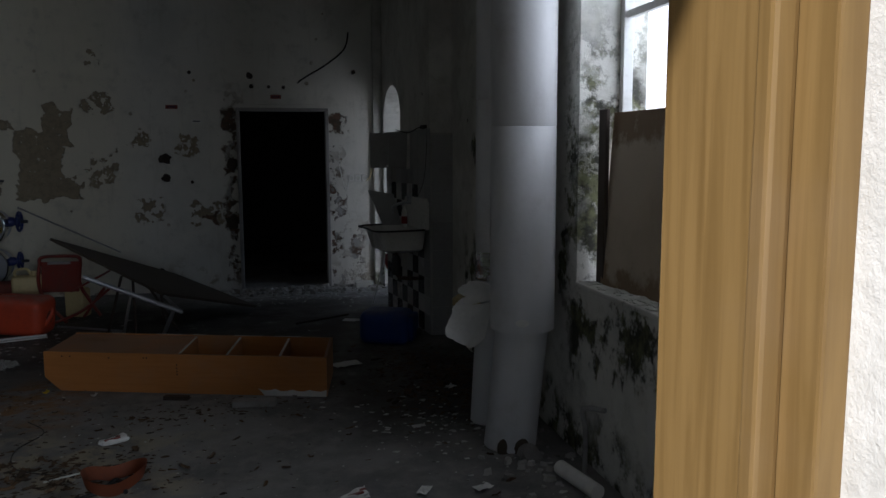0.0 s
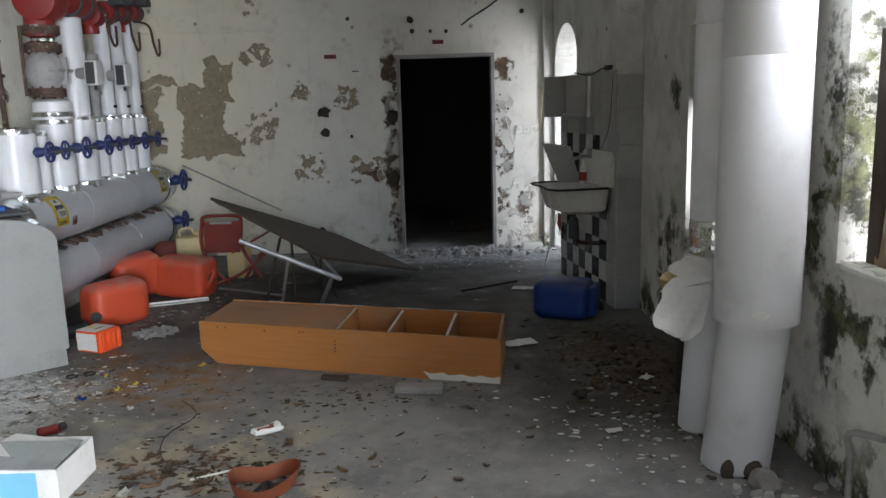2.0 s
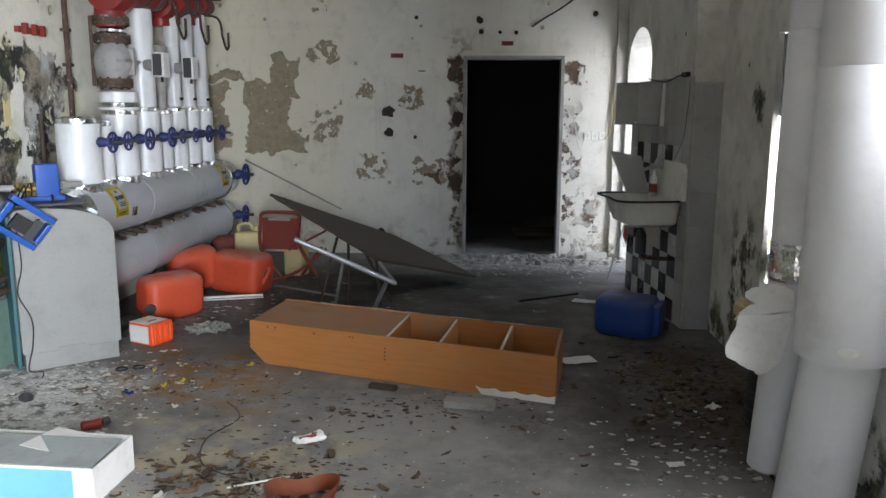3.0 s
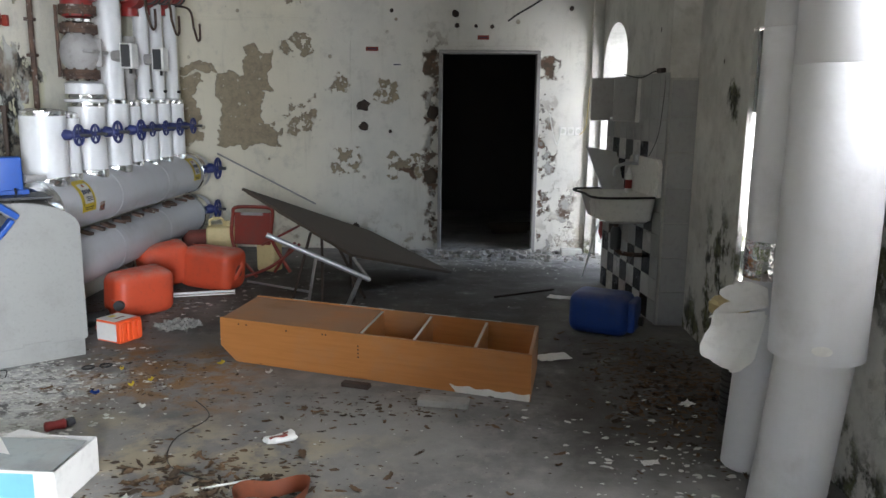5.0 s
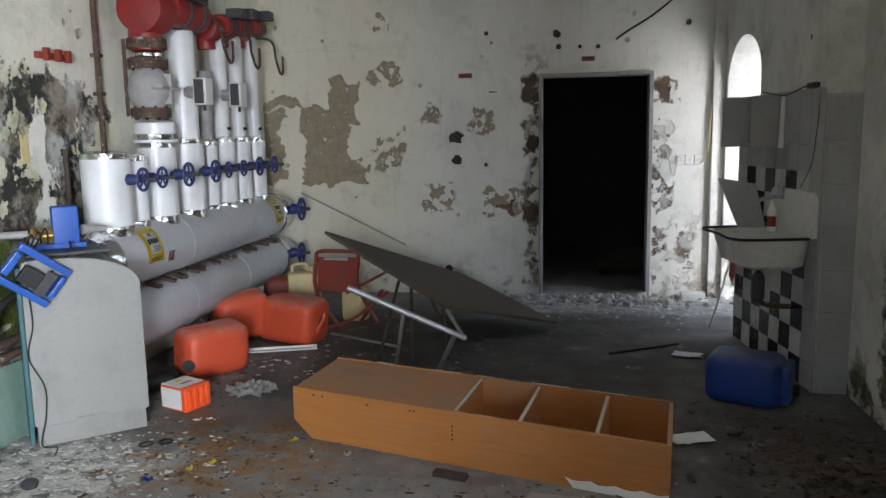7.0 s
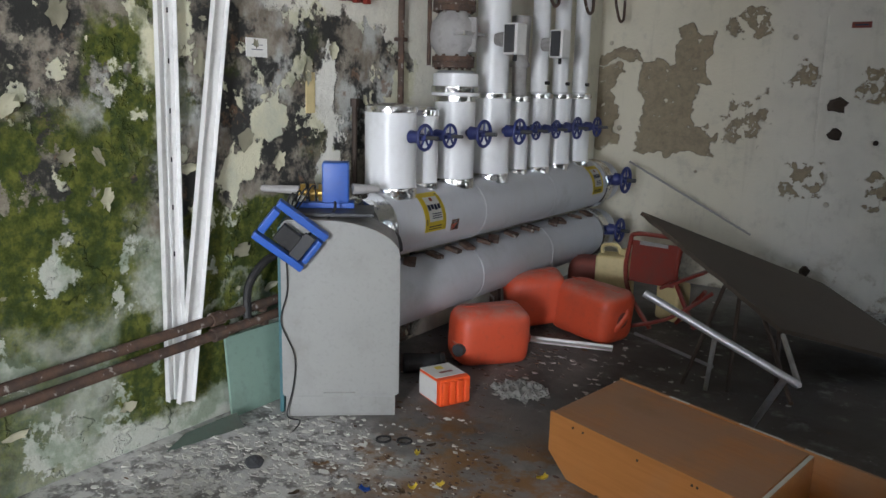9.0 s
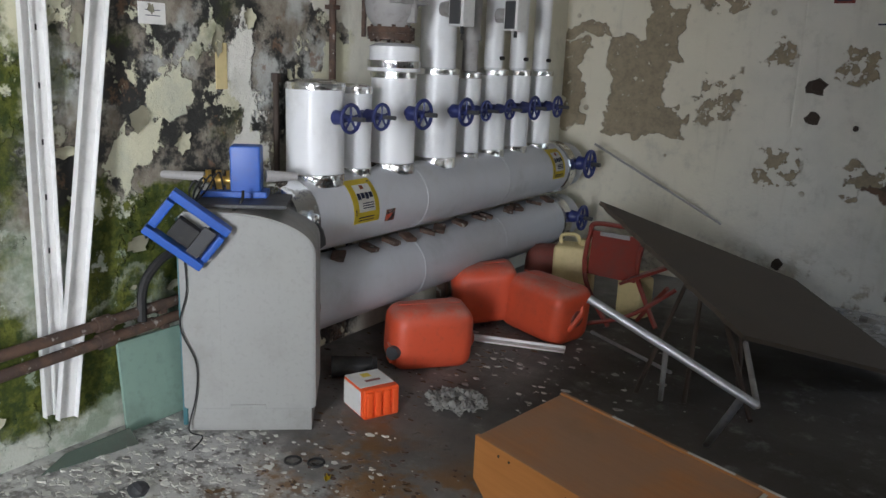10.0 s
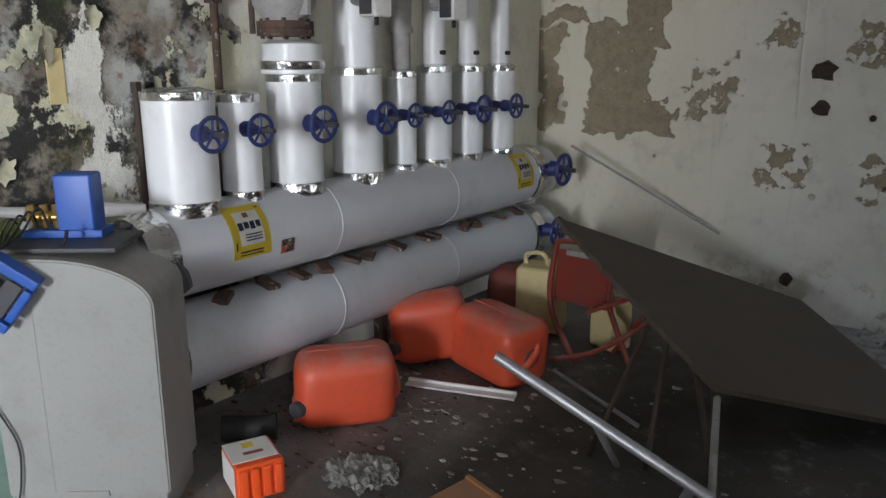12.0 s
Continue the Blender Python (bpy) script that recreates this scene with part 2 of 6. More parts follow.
def damp_plaster():
    """White wall paint with mould creeping up and down it."""
    n = Nodes("damp_plaster")
    x, y, z = n.xyz()[:3]
    w = n.wobbly(0.16, 4.0)
    wz = n.xyz(w)[2]
    col = n.mix(n.ramp(n.noise(1.6, 6, 0.65), 0.4, 0.7), (0.72, 0.71, 0.66), (0.52, 0.51, 0.47))
    col = n.mix(n.math("MULTIPLY", n.ramp(n.noise(8, 6, 0.7), 0.48, 0.72), 0.4), col, (0.33, 0.32, 0.27))
    drip = n.noise(7, 5, 0.6, n.vec("MULTIPLY", n.pos, (1, 1, 0.3)))
    under = n.math("MULTIPLY", n.math("MULTIPLY", n.ramp(wz, 0.80, 0.76), n.ramp(n.math("ADD", z, n.math("MULTIPLY", drip, 0.8)), 0.86, 0.94)), n.blob(w, (1.78, 2.9, 0.6), (9, 0.75, 0.5), 0.2))
    foot = n.ramp(wz, 0.30, 0.08)
    damp = n.any(n.blob(w, (1.78, 5.45, 0.25), (9, 0.22, 0.55), 0.25), n.blob(w, (1.78, 5.40, 1.45), (9, 0.10, 0.10), 0.4), n.blob(w, (1.78, 3.62, 1.2), (9, 0.06, 0.6), 0.5), n.blob(w, (1.95, 3.50, 1.25), (0.20, 0.07, 0.75), 0.5))
    m = n.math("MULTIPLY", n.any(under, foot, damp), n.ramp(n.noise(5.0, 7, 0.68), 0.44, 0.54))
    mould = n.mix(n.ramp(n.noise(11, 5, 0.7), 0.4, 0.65), (0.05, 0.05, 0.04), (0.17, 0.175, 0.095))
    col = n.mix(m, col, mould)
    spots = n.math("MULTIPLY", n.ramp(n.voronoi(5.0), 0.10, 0.07), n.ramp(n.noise(2.6, 2), 0.5, 0.58))
    col = n.mix(spots, col, (0.10, 0.095, 0.08))
    n.bump(n.math("SUBTRACT", n.math("MULTIPLY", n.noise(28, 6, 0.7), 0.5), m), 0.7, 0.010)
    return n.done(col, 0.9, 0, 0.2)


def concrete():
    """The screed floor: grey, dusty, stained, with shade painted in round the table."""
    n = Nodes("dirty_shaded_concrete")
    w = n.wobbly(0.25, 2.5)
    col = n.mix(n.ramp(n.noise(1.3, 7, 0.65), 0.38, 0.65), (0.25, 0.24, 0.225), (0.135, 0.13, 0.125))
    col = n.mix(n.math("MULTIPLY", n.ramp(n.noise(9, 6, 0.72), 0.45, 0.7), 0.5), col, (0.31, 0.29, 0.255))
    sand = n.math("MULTIPLY", n.blob(w, (-0.9, 3.6, 0), (0.75, 0.65, 9), 0.5), n.ramp(n.noise(4.5, 6, 0.65), 0.42, 0.6))
    col = n.mix(n.math("MULTIPLY", sand, 0.85), col, (0.37, 0.315, 0.215))
    rust = n.math("MULTIPLY", n.blob(w, (-1.28, 4.95, 0), (0.50, 0.42, 9), 0.5), n.ramp(n.noise(5.5, 6, 0.65), 0.42, 0.58))
    col = n.mix(n.math("MULTIPLY", rust, 0.9), col, (0.25, 0.125, 0.035))
    pale = n.math("MULTIPLY", n.blob(w, (-2.05, 4.3, 0), (0.5, 0.6, 9), 0.5), n.ramp(n.noise(10, 6, 0.7), 0.40, 0.55))
    col = n.mix(n.math("MULTIPLY", pale, 0.85), col, (0.68, 0.68, 0.65))
    rub = n.math("MULTIPLY", n.blob(w, (0.7, 8.35, 0), (1.0, 0.45, 9), 0.4), n.ramp(n.noise(12, 6, 0.7), 0.35, 0.55))
    col = n.mix(n.math("MULTIPLY", rub, 0.8), col, (0.55, 0.54, 0.52))
    # Leaf dirt by the ducts; round the table mostly shade put into colour.
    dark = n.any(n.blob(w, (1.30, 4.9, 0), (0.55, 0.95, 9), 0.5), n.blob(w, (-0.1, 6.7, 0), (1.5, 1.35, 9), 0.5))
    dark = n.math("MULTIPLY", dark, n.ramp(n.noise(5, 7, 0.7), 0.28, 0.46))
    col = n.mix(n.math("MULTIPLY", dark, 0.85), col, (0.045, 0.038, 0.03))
    specks = n.math("MULTIPLY", n.ramp(n.noise(52, 3, 0.6), 0.69, 0.72), n.ramp(n.noise(3.1, 3), 0.42, 0.54))
    col = n.mix(specks, col, (0.55, 0.54, 0.50))
    grit = n.math("MULTIPLY", n.ramp(n.noise(21, 5, 0.68, n.vec("ADD", n.pos, (4, 2, 0))), 0.62, 0.68), n.ramp(n.noise(2.1, 3), 0.42, 0.56))
    col = n.mix(grit, col, (0.06, 0.05, 0.04))
    n.bump(n.math("ADD", n.noise(24, 7, 0.75), n.math("MULTIPLY", specks, 0.6)), 0.5, 0.010)
    return n.done(col, n.ramp(n.noise(3, 4), 0.35, 0.7, 0.6, 0.92), 0, 0.35)


def wood_veneer(name, a, b, along=(0.6, 9.0, 9.0), rough=0.5):
    n = Nodes(name)
    g = n.noise(6, 6, 0.6, n.vec("MULTIPLY", n.obj, along), dist=0.6)
    col = n.mix(n.ramp(g, 0.35, 0.7), a, b)
    dust = n.ramp(n.noise(2.2, 5, 0.6), 0.5, 0.75)
    lying = n.math("MULTIPLY", n.ramp(n.xyz(n.nrm)[2], 0.5, 0.95), n.ramp(n.noise(3.5, 6, 0.65), 0.25, 0.6))
    col = n.mix(n.math("MULTIPLY", lying, 0.6), col, (0.27, 0.175, 0.12))
    col = n.mix(n.math("MULTIPLY", dust, 0.45), col, (0.28, 0.21, 0.15))
    n.bump(g, 0.08, 0.003)
    return n.done(col, n.ramp(dust, 0, 1, rough, 0.85), 0, 0.4)


def foil():
    n = Nodes("crinkled_foil")
    h = n.voronoi(17)
    n.bump(n.math("ADD", h, n.noise(26, 3)), 0.55, 0.014)
    return n.done(n.mix(n.noise(20), (0.92, 0.93, 0.94), (0.66, 0.67, 0.68)), 0.16, 1.0, 0.5)


def jacket(name, colour, rough=0.38):
    """Plastic sheet wrapped round pipe insulation."""
    n = Nodes(name)
    d = n.ramp(n.noise(3.0, 6, 0.65), 0.5, 0.78)
    x, y, z = n.xyz()[:3]
    streak = n.ramp(n.noise(9, 3, 0.6, n.vec("MULTIPLY", n.pos, (1, 1, 0.15))), 0.5, 0.8)
    col = n.mix(n.math("MULTIPLY", d, 0.35), colour, (0.25, 0.235, 0.20))
    col = n.mix(n.math("MULTIPLY", streak, 0.15), col, (0.35, 0.33, 0.28))
    n.bump(n.noise(7, 3), 0.25, 0.02)
    return n.done(col, n.ramp(d, 0, 1, rough, rough + 0.25), 0, 0.45)


def rusty():
    n = Nodes("rusty_steel")
    a = n.noise(14, 6, 0.7)
    col = n.mix(n.ramp(a, 0.4, 0.65), (0.075, 0.052, 0.042), (0.125, 0.075, 0.052))
    col = n.mix(n.ramp(n.noise(30, 4), 0.6, 0.68), col, (0.34, 0.32, 0.29))
    n.bump(a, 0.5, 0.006)
    return n.done(col, 0.8, 0.15, 0.3)


def board_panel():
    """Water-stained hardboard in the window."""
    n = Nodes("stained_board")
    w = n.wobbly(0.12, 4)
    z = n.xyz(w)[2]
    col = n.mix(n.ramp(n.noise(2.5, 5), 0.4, 0.7), (0.50, 0.42, 0.32), (0.42, 0.345, 0.255))
    y = n.xyz(w)[1]
    st = n.math("MULTIPLY", n.any(n.ramp(z, 1.47, 1.56), n.ramp(y, 2.62, 2.48), n.ramp(z, 0.96, 0.88)), n.ramp(n.noise(6, 6, 0.7), 0.32, 0.46))
    col = n.mix(n.math("MULTIPLY", st, 0.8), col, (0.20, 0.13, 0.07))
    n.bump(n.noise(12, 5), 0.3, 0.006)
    return n.done(col, 0.85, 0, 0.25)


FAR, MOSS, DAMP, FLOOR = far_plaster(), moss_plaster(), damp_plaster(), concrete()
CEIL = plain("ceiling_paint", (0.70, 0.69, 0.65), 0.9, dirt=0.4)
SHELF = wood_veneer("orange_veneer", (0.43, 0.175, 0.048), (0.385, 0.152, 0.040))
OAK = wood_veneer("oak_veneer", (0.24, 0.15, 0.052), (0.175, 0.105, 0.033), (12, 12, 0.7), 0.45)
FOIL, RUST, BOARD = foil(), rusty(), board_panel()
GREY_JACKET = jacket("grey_pvc_jacket", (0.46, 0.47, 0.49))
WHITE_JACKET = jacket("white_pvc_jacket", (0.74, 0.75, 0.76), 0.32)
DUCT_JACKET = jacket("duct_jacket", (0.62, 0.62, 0.63), 0.42)
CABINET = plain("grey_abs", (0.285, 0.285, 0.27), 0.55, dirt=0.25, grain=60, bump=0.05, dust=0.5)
DARK_PLASTIC = plain("dark_grey_plastic", (0.05, 0.052, 0.055), 0.5)
TEAL = plain("teal_plastic", (0.05, 0.15, 0.17), 0.5)
BLUE = plain("blue_plastic", (0.015, 0.085, 0.38), 0.4, dirt=0.25)
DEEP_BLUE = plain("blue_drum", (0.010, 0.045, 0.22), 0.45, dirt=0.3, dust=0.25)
WHEEL_BLUE = plain("blue_enamel", (0.018, 0.030, 0.14), 0.4, dirt=0.3)
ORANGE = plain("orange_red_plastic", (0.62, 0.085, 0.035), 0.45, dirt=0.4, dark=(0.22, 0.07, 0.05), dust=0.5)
BRIGHT_ORANGE = plain("bright_orange_plastic", (0.85, 0.10, 0.02), 0.4, dirt=0.15)
DULL_RED = plain("dusty_red_plastic", (0.22, 0.06, 0.045), 0.7, dirt=0.5)
YELLOWED = plain("yellowed_plastic", (0.62, 0.51, 0.26), 0.55, dirt=0.35, dark=(0.20, 0.15, 0.07))
RED = plain("red_enamel", (0.25, 0.020, 0.018), 0.4, dirt=0.35)
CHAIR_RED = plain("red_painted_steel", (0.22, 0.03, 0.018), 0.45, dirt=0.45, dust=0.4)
SHUTTER = plain("weathered_green_shutter", (0.018, 0.028, 0.022), 0.7, dirt=0.5, bump=0.4)
CAST = plain("cast_grey_iron", (0.34, 0.33, 0.32), 0.6, dirt=0.5)
BRASS = plain("brass", (0.55, 0.36, 0.10), 0.35, 0.9)
CHROME = plain("dull_chrome", (0.42, 0.43, 0.45), 0.45, 0.7, dirt=0.5)
BLACK = plain("black_rubber", (0.015, 0.015, 0.015), 0.6)
WHITE = plain("white_paint", (0.74, 0.74, 0.72), 0.5, dirt=0.25)
PAPER = plain("paper", (0.75, 0.74, 0.70), 0.8, dirt=0.2)
ENAMEL = plain("white_enamel", (0.76, 0.75, 0.70), 0.25, dirt=0.35)
TILE_GREY = plain("grey_glazed_tile", (0.36, 0.36, 0.35), 0.3, dirt=0.3, vary=0.15)
TILE_WHITE = plain("white_glazed_tile", (0.62, 0.62, 0.60), 0.25, dirt=0.35, vary=0.2)
TILE_BLACK = plain("black_glazed_tile", (0.03, 0.032, 0.035), 0.25, dirt=0.1)
SLAB = plain("dusty_fibreboard", (0.078, 0.060, 0.044), 0.9, dirt=0.5, grain=40, bump=0.4)
GREENBOARD = plain("pale_green_board", (0.22, 0.33, 0.27), 0.7, dirt=0.35)
MOULDY = plain("mouldy_green_board", (0.06, 0.085, 0.065), 0.8, dirt=0.5)
CLOTH = plain("grey_cloth", (0.24, 0.235, 0.215), 0.9, dirt=0.5)
MUSTARD = plain("yellow_sticker", (0.72, 0.55, 0.04), 0.4, dirt=0.1)
INK = plain("dark_blue_ink", (0.02, 0.025, 0.06), 0.5, dirt=0.0)
SKYBLUE = plain("light_blue_print", (0.20, 0.50, 0.68), 0.4, dirt=0.1)
RUBBLE = plain("plaster_rubble", (0.60, 0.58, 0.54), 0.9, dirt=0.4, vary=0.2, island=0.7)
LEAF = plain("dead_leaves", (0.15, 0.09, 0.045), 0.85, dirt=0.4, island=1.0, dark=(0.03, 0.022, 0.015))
FLAKE = plain("paint_flakes", (0.68, 0.68, 0.62), 0.8, dirt=0.3, island=0.35, dark=(0.24, 0.23, 0.21))
PEEL = plain("peeling_cream_paint", (0.55, 0.53, 0.38), 0.8, dirt=0.5, island=0.85, dark=(0.13, 0.12, 0.08))
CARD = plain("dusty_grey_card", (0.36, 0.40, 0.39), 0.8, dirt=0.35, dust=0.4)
DARKWOOD = plain("dark_wood", (0.045, 0.03, 0.022), 0.7)
# Near-black base colour carries the darkness of the unlit back room.
BLACKROOM = plain("gloom_black_wall", (0.05, 0.05, 0.052), 0.9)
TORN = plain("torn_sheet", (0.74, 0.73, 0.70), 0.55, dirt=0.2)
FOAM = plain("yellow_foam", (0.52, 0.42, 0.22), 0.95, bump=0.8)
HOSE = plain("rust_red_band", (0.34, 0.10, 0.045), 0.55)
GROUND = plain("outdoor_ground", (0.17, 0.16, 0.13), 0.9)

# ---- mesh helpers ----


def mesh_of(name, bm, material, smooth=False):
    bmesh.ops.recalc_face_normals(bm, faces=bm.faces)
    me = bpy.data.meshes.new(name)
    bm.to_mesh(me)
    bm.free()
    me.materials.append(material)
    if smooth:
        for p in me.polygons:
            p.use_smooth = True
        me.set_sharp_from_angle(angle=radians(35))
    return me


def part(name, bm, material, parent=None, label="", smooth=False, m=None):
    ob = new(name, mesh_of(name, bm, material, smooth))
    if m is not None:
        ob.matrix_basis = m
    if parent:
        ob.parent = parent
    return tagged(ob, label)


def thing(name, label, category, m=None, group="", kind=""):
    ob = new(name)
    ob.empty_display_size = 0.05
    if m is not None:
        ob.matrix_basis = m
    return tagged(ob, label, category, group, kind)


def box(x0, x1, y0, y1, z0, z1, bevel=0.0, seg=2, bm=None):
    b = bmesh.new()
    bmesh.ops.create_cube(b, size=1, matrix=Matrix.LocRotScale(((x0 + x1) / 2, (y0 + y1) / 2, (z0 + z1) / 2), None, (x1 - x0, y1 - y0, z1 - z0)))
    if bevel:
        bmesh.ops.bevel(b, geom=b.edges[:], offset=bevel, segments=seg, affect="EDGES", profile=0.6)
    return join(bm, b) if bm else b


def join(bm, other):
    me = bpy.data.meshes.new("tmp")
    other.to_mesh(me)
    other.free()
    bm.from_mesh(me)
    bpy.data.meshes.remove(me)
    return bm


def rod(a, b, r, seg=14, r2=None, bm=None, caps=True):
    """A straight round bar from a to b."""
    bm = bm or bmesh.new()
    a, b = Vector(a), Vector(b)
    d = b - a
    m = Matrix.Translation((a + b) / 2) @ d.to_track_quat("Z", "Y").to_matrix().to_4x4()
    bmesh.ops.create_cone(bm, cap_ends=caps, segments=seg, radius1=r, radius2=r if r2 is None else r2, depth=d.length, matrix=m)
    return bm


def lathe(profile, seg=28, axis="z", m=None):
    """A turned shape from (radius, height) pairs."""
    bm = bmesh.new()
    rings = []
    for r, h in profile:
        rings.append([bm.verts.new((r * math.cos(2 * math.pi * i / seg), r * math.sin(2 * math.pi * i / seg), h)) for i in range(seg)])
    for p, q in zip(rings, rings[1:]):
        for i in range(seg):
            bm.faces.new((p[i], p[(i + 1) % seg], q[(i + 1) % seg], q[i]))
    bm.faces.new(rings[0])
    bm.faces.new(rings[-1])
    if axis == "x":
        bm.transform(pose(0, 0, 0, 0, 90, 0))
    if axis == "y":
        bm.transform(pose(0, 0, 0, -90, 0, 0))
    if m is not None:
        bm.transform(m)
    return bm


def tube(points, r, seg=8, steps=6):
    """A bent round bar through points (smooth)."""
    pts = [Vector(p) for p in points]
    line = []
    for i in range(len(pts) - 1):
        p0, p1, p2, p3 = pts[max(i - 1, 0)], pts[i], pts[i + 1], pts[min(i + 2, len(pts) - 1)]
        for k in range(steps):
            t = k / steps
            line.append(0.5 * (2 * p1 + (p2 - p0) * t + (2 * p0 - 5 * p1 + 4 * p2 - p3) * t * t + (3 * p1 - p0 - 3 * p2 + p3) * t ** 3))
    line.append(pts[-1])
    bm = bmesh.new()
    rings = []
    up = Vector((0.31, 0.22, 0.93))
    for i, p in enumerate(line):
        d = (line[min(i + 1, len(line) - 1)] - line[max(i - 1, 0)]).normalized()
        a = d.cross(up).normalized()
        b = d.cross(a)
        up = -b if b.dot(up) < 0 else b
        rings.append([bm.verts.new(p + r * (math.cos(2 * math.pi * k / seg) * a + math.sin(2 * math.pi * k / seg) * up)) for k in range(seg)])
    for p, q in zip(rings, rings[1:]):
        for i in range(seg):
            bm.faces.new((p[i], p[(i + 1) % seg], q[(i + 1) % seg], q[i]))
    bm.faces.new(rings[0])
    bm.faces.new(rings[-1])
    return bm


def prism(outline, depth, m=None, bevel=0.0):
    """An outline in the xz plane, drawn out along y."""
    bm = bmesh.new()
    f = bm.faces.new([bm.verts.new((x, 0, z)) for x, z in outline])
    g = bmesh.ops.extrude_face_region(bm, geom=[f])
    bmesh.ops.translate(bm, vec=(0, depth, 0), verts=[v for v in g["geom"] if isinstance(v, bmesh.types.BMVert)])
    if bevel:
        bmesh.ops.bevel(bm, geom=bm.edges[:], offset=bevel, segments=2, affect="EDGES")
    if m is not None:
        bm.transform(m)
    return bm


def wall_mesh(along, face, back, u0, u1, z0, z1, holes, material, name, label):
    """A wall with thickness and holes (u0, u1, z0, z1) through it."""
    us = sorted({u0, u1, *[h[0] for h in holes], *[h[1] for h in holes]})
    zs = sorted({z0, z1, *[h[2] for h in holes], *[h[3] for h in holes]})
    bm = bmesh.new()
    made = {}

    def v(u, w, z):
        k = (round(u, 4), w, round(z, 4))
        if k not in made:
            made[k] = bm.verts.new((u, w, z) if along == "x" else (w, u, z))
        return made[k]

    def solid(i, j):
        if not (0 <= i < len(us) - 1 and 0 <= j < len(zs) - 1):
            return False
        cu, cz = (us[i] + us[i + 1]) / 2, (zs[j] + zs[j + 1]) / 2
        return not any(h[0] < cu < h[1] and h[2] < cz < h[3] for h in holes)

    for i in range(len(us) - 1):
        for j in range(len(zs) - 1):
            if not solid(i, j):
                continue
            a, b, c, d = us[i], us[i + 1], zs[j], zs[j + 1]
            for w in (face, back):
                bm.faces.new((v(a, w, c), v(b, w, c), v(b, w, d), v(a, w, d)))
            for di, dj, p, q in ((-1, 0, (a, c), (a, d)), (1, 0, (b, c), (b, d)), (0, -1, (a, c), (b, c)), (0, 1, (a, d), (b, d))):
                if not solid(i + di, j + dj):
                    bm.faces.new((v(p[0], face, p[1]), v(q[0], face, q[1]), v(q[0], back, q[1]), v(p[0], back, p[1])))
    ob = part(name, bm, material)
    return tagged(ob, label, "wall", kind="structure")


# ---- the room ----
LX, RX, NX, FY, NY, H = -2.46, 1.78, 1.60, 8.63, 0.48, 3.1
STEP = 6.07

tagged(part("floor", box(LX - 0.3, RX + 0.4, -1.2, FY + 3.2, -0.2, 0.0), FLOOR), "stained grey concrete floor strewn with dust, shade painted round the table", "floor", kind="structure")
tagged(part("ceiling", box(LX - 0.3, RX + 0.4, NY, FY + 3.2, H, H + 0.2), CEIL), "dirty white plastered ceiling", "ceiling", kind="structure")
wall_mesh("y", LX, LX - 0.3, 0.0, FY, 0, H, [], MOSS, "wall_west", "soaked wall with flaking cream paint, black mould and moss")
wall_mesh("x", FY, FY + 0.24, LX - 0.3, RX + 0.4, 0, H, [(0.05, 1.02, 0, 1.945)], FAR, "wall_north", "chipped white plaster wall with bare patches and holes")
wall_mesh("y", RX, RX + 0.34, NY, STEP, 0, H, [(2.31, 3.50, 0.82, 2.65), (3.98, 5.45, 0.42, 1.84)], DAMP, "wall_east", "damp white wall with mould below the window")
east2 = wall_mesh("y", NX, RX + 0.34, STEP, FY, 0, H, [(7.42, 8.5, 0, 2.16)], DAMP, "wall_east_niche", "white plaster wall with an arched opening")
wall_mesh("x", NY, NY - 0.42, LX - 0.3, RX + 0.4, 0, H, [(-0.38, 0.585, 0, 2.1)], DAMP, "wall_south", "white wall with the entrance doorway")


def arch_head():
    """Fills the corners over the arched opening."""
    pts = [(7.42, 1.86)] + [(7.96 - 0.54 * math.cos(a), 1.80 + 0.34 * math.sin(a)) for a in np.linspace(0.06, math.pi / 2, 9)] + [(7.96, 2.162), (7.42, 2.162)]
    for s in (1, -1):
        out = [(u if s == 1 else 15.92 - u, z) for u, z in pts]
        bm = prism([(u, z) for u, z in out], RX + 0.33 - NX - 0.004)
        bm.transform(Matrix(((0, 1, 0, NX + 0.002), (1, 0, 0, 0), (0, 0, 1, 0), (0, 0, 0, 1))))
        part("arch_spandrel", bm, DAMP, east2)


arch_head()
def glow(name, strength):
    m = bpy.data.materials.new(name)
    m.use_nodes = True
    e = m.node_tree.nodes.new("ShaderNodeEmission")
    e.inputs["Color"].default_value, e.inputs["Strength"].default_value = (0.96, 0.98, 1.0, 1), strength
    m.node_tree.links.new(e.outputs[0], m.node_tree.nodes["Material Output"].inputs["Surface"])
    return m


tagged(part("backdrop", box(3.2, 3.3, 0.5, 6.6, -0.2, 5), glow("bright_haze", 1.6)), "bright hazy daylight outside the window", "sky", kind="structure")
# the dark room past the broken doorway, its gloom put into the wall colour
wall_mesh("y", -1.0, -1.2, FY + 0.24, FY + 3.0, 0, H, [], BLACKROOM, "wall_dark_west", "near-black wall, the dark of the unlit back room in its colour")
wall_mesh("y", 2.0, 2.15, FY + 0.24, FY + 3.0, 0, H, [], BLACKROOM, "wall_dark_east", "near-black wall, the dark of the unlit back room in its colour")
wall_mesh("x", FY + 3.0, FY + 3.2, -1.2, 2.15, 0, H, [], BLACKROOM, "wall_dark_north", "near-black end wall, the dark of the unlit back room in its colour")
tagged(part("ground", box(-60, 60, -60, 60, -0.32, -0.21), GROUND), "dusty sunlit ground outside", "ground", kind="structure")


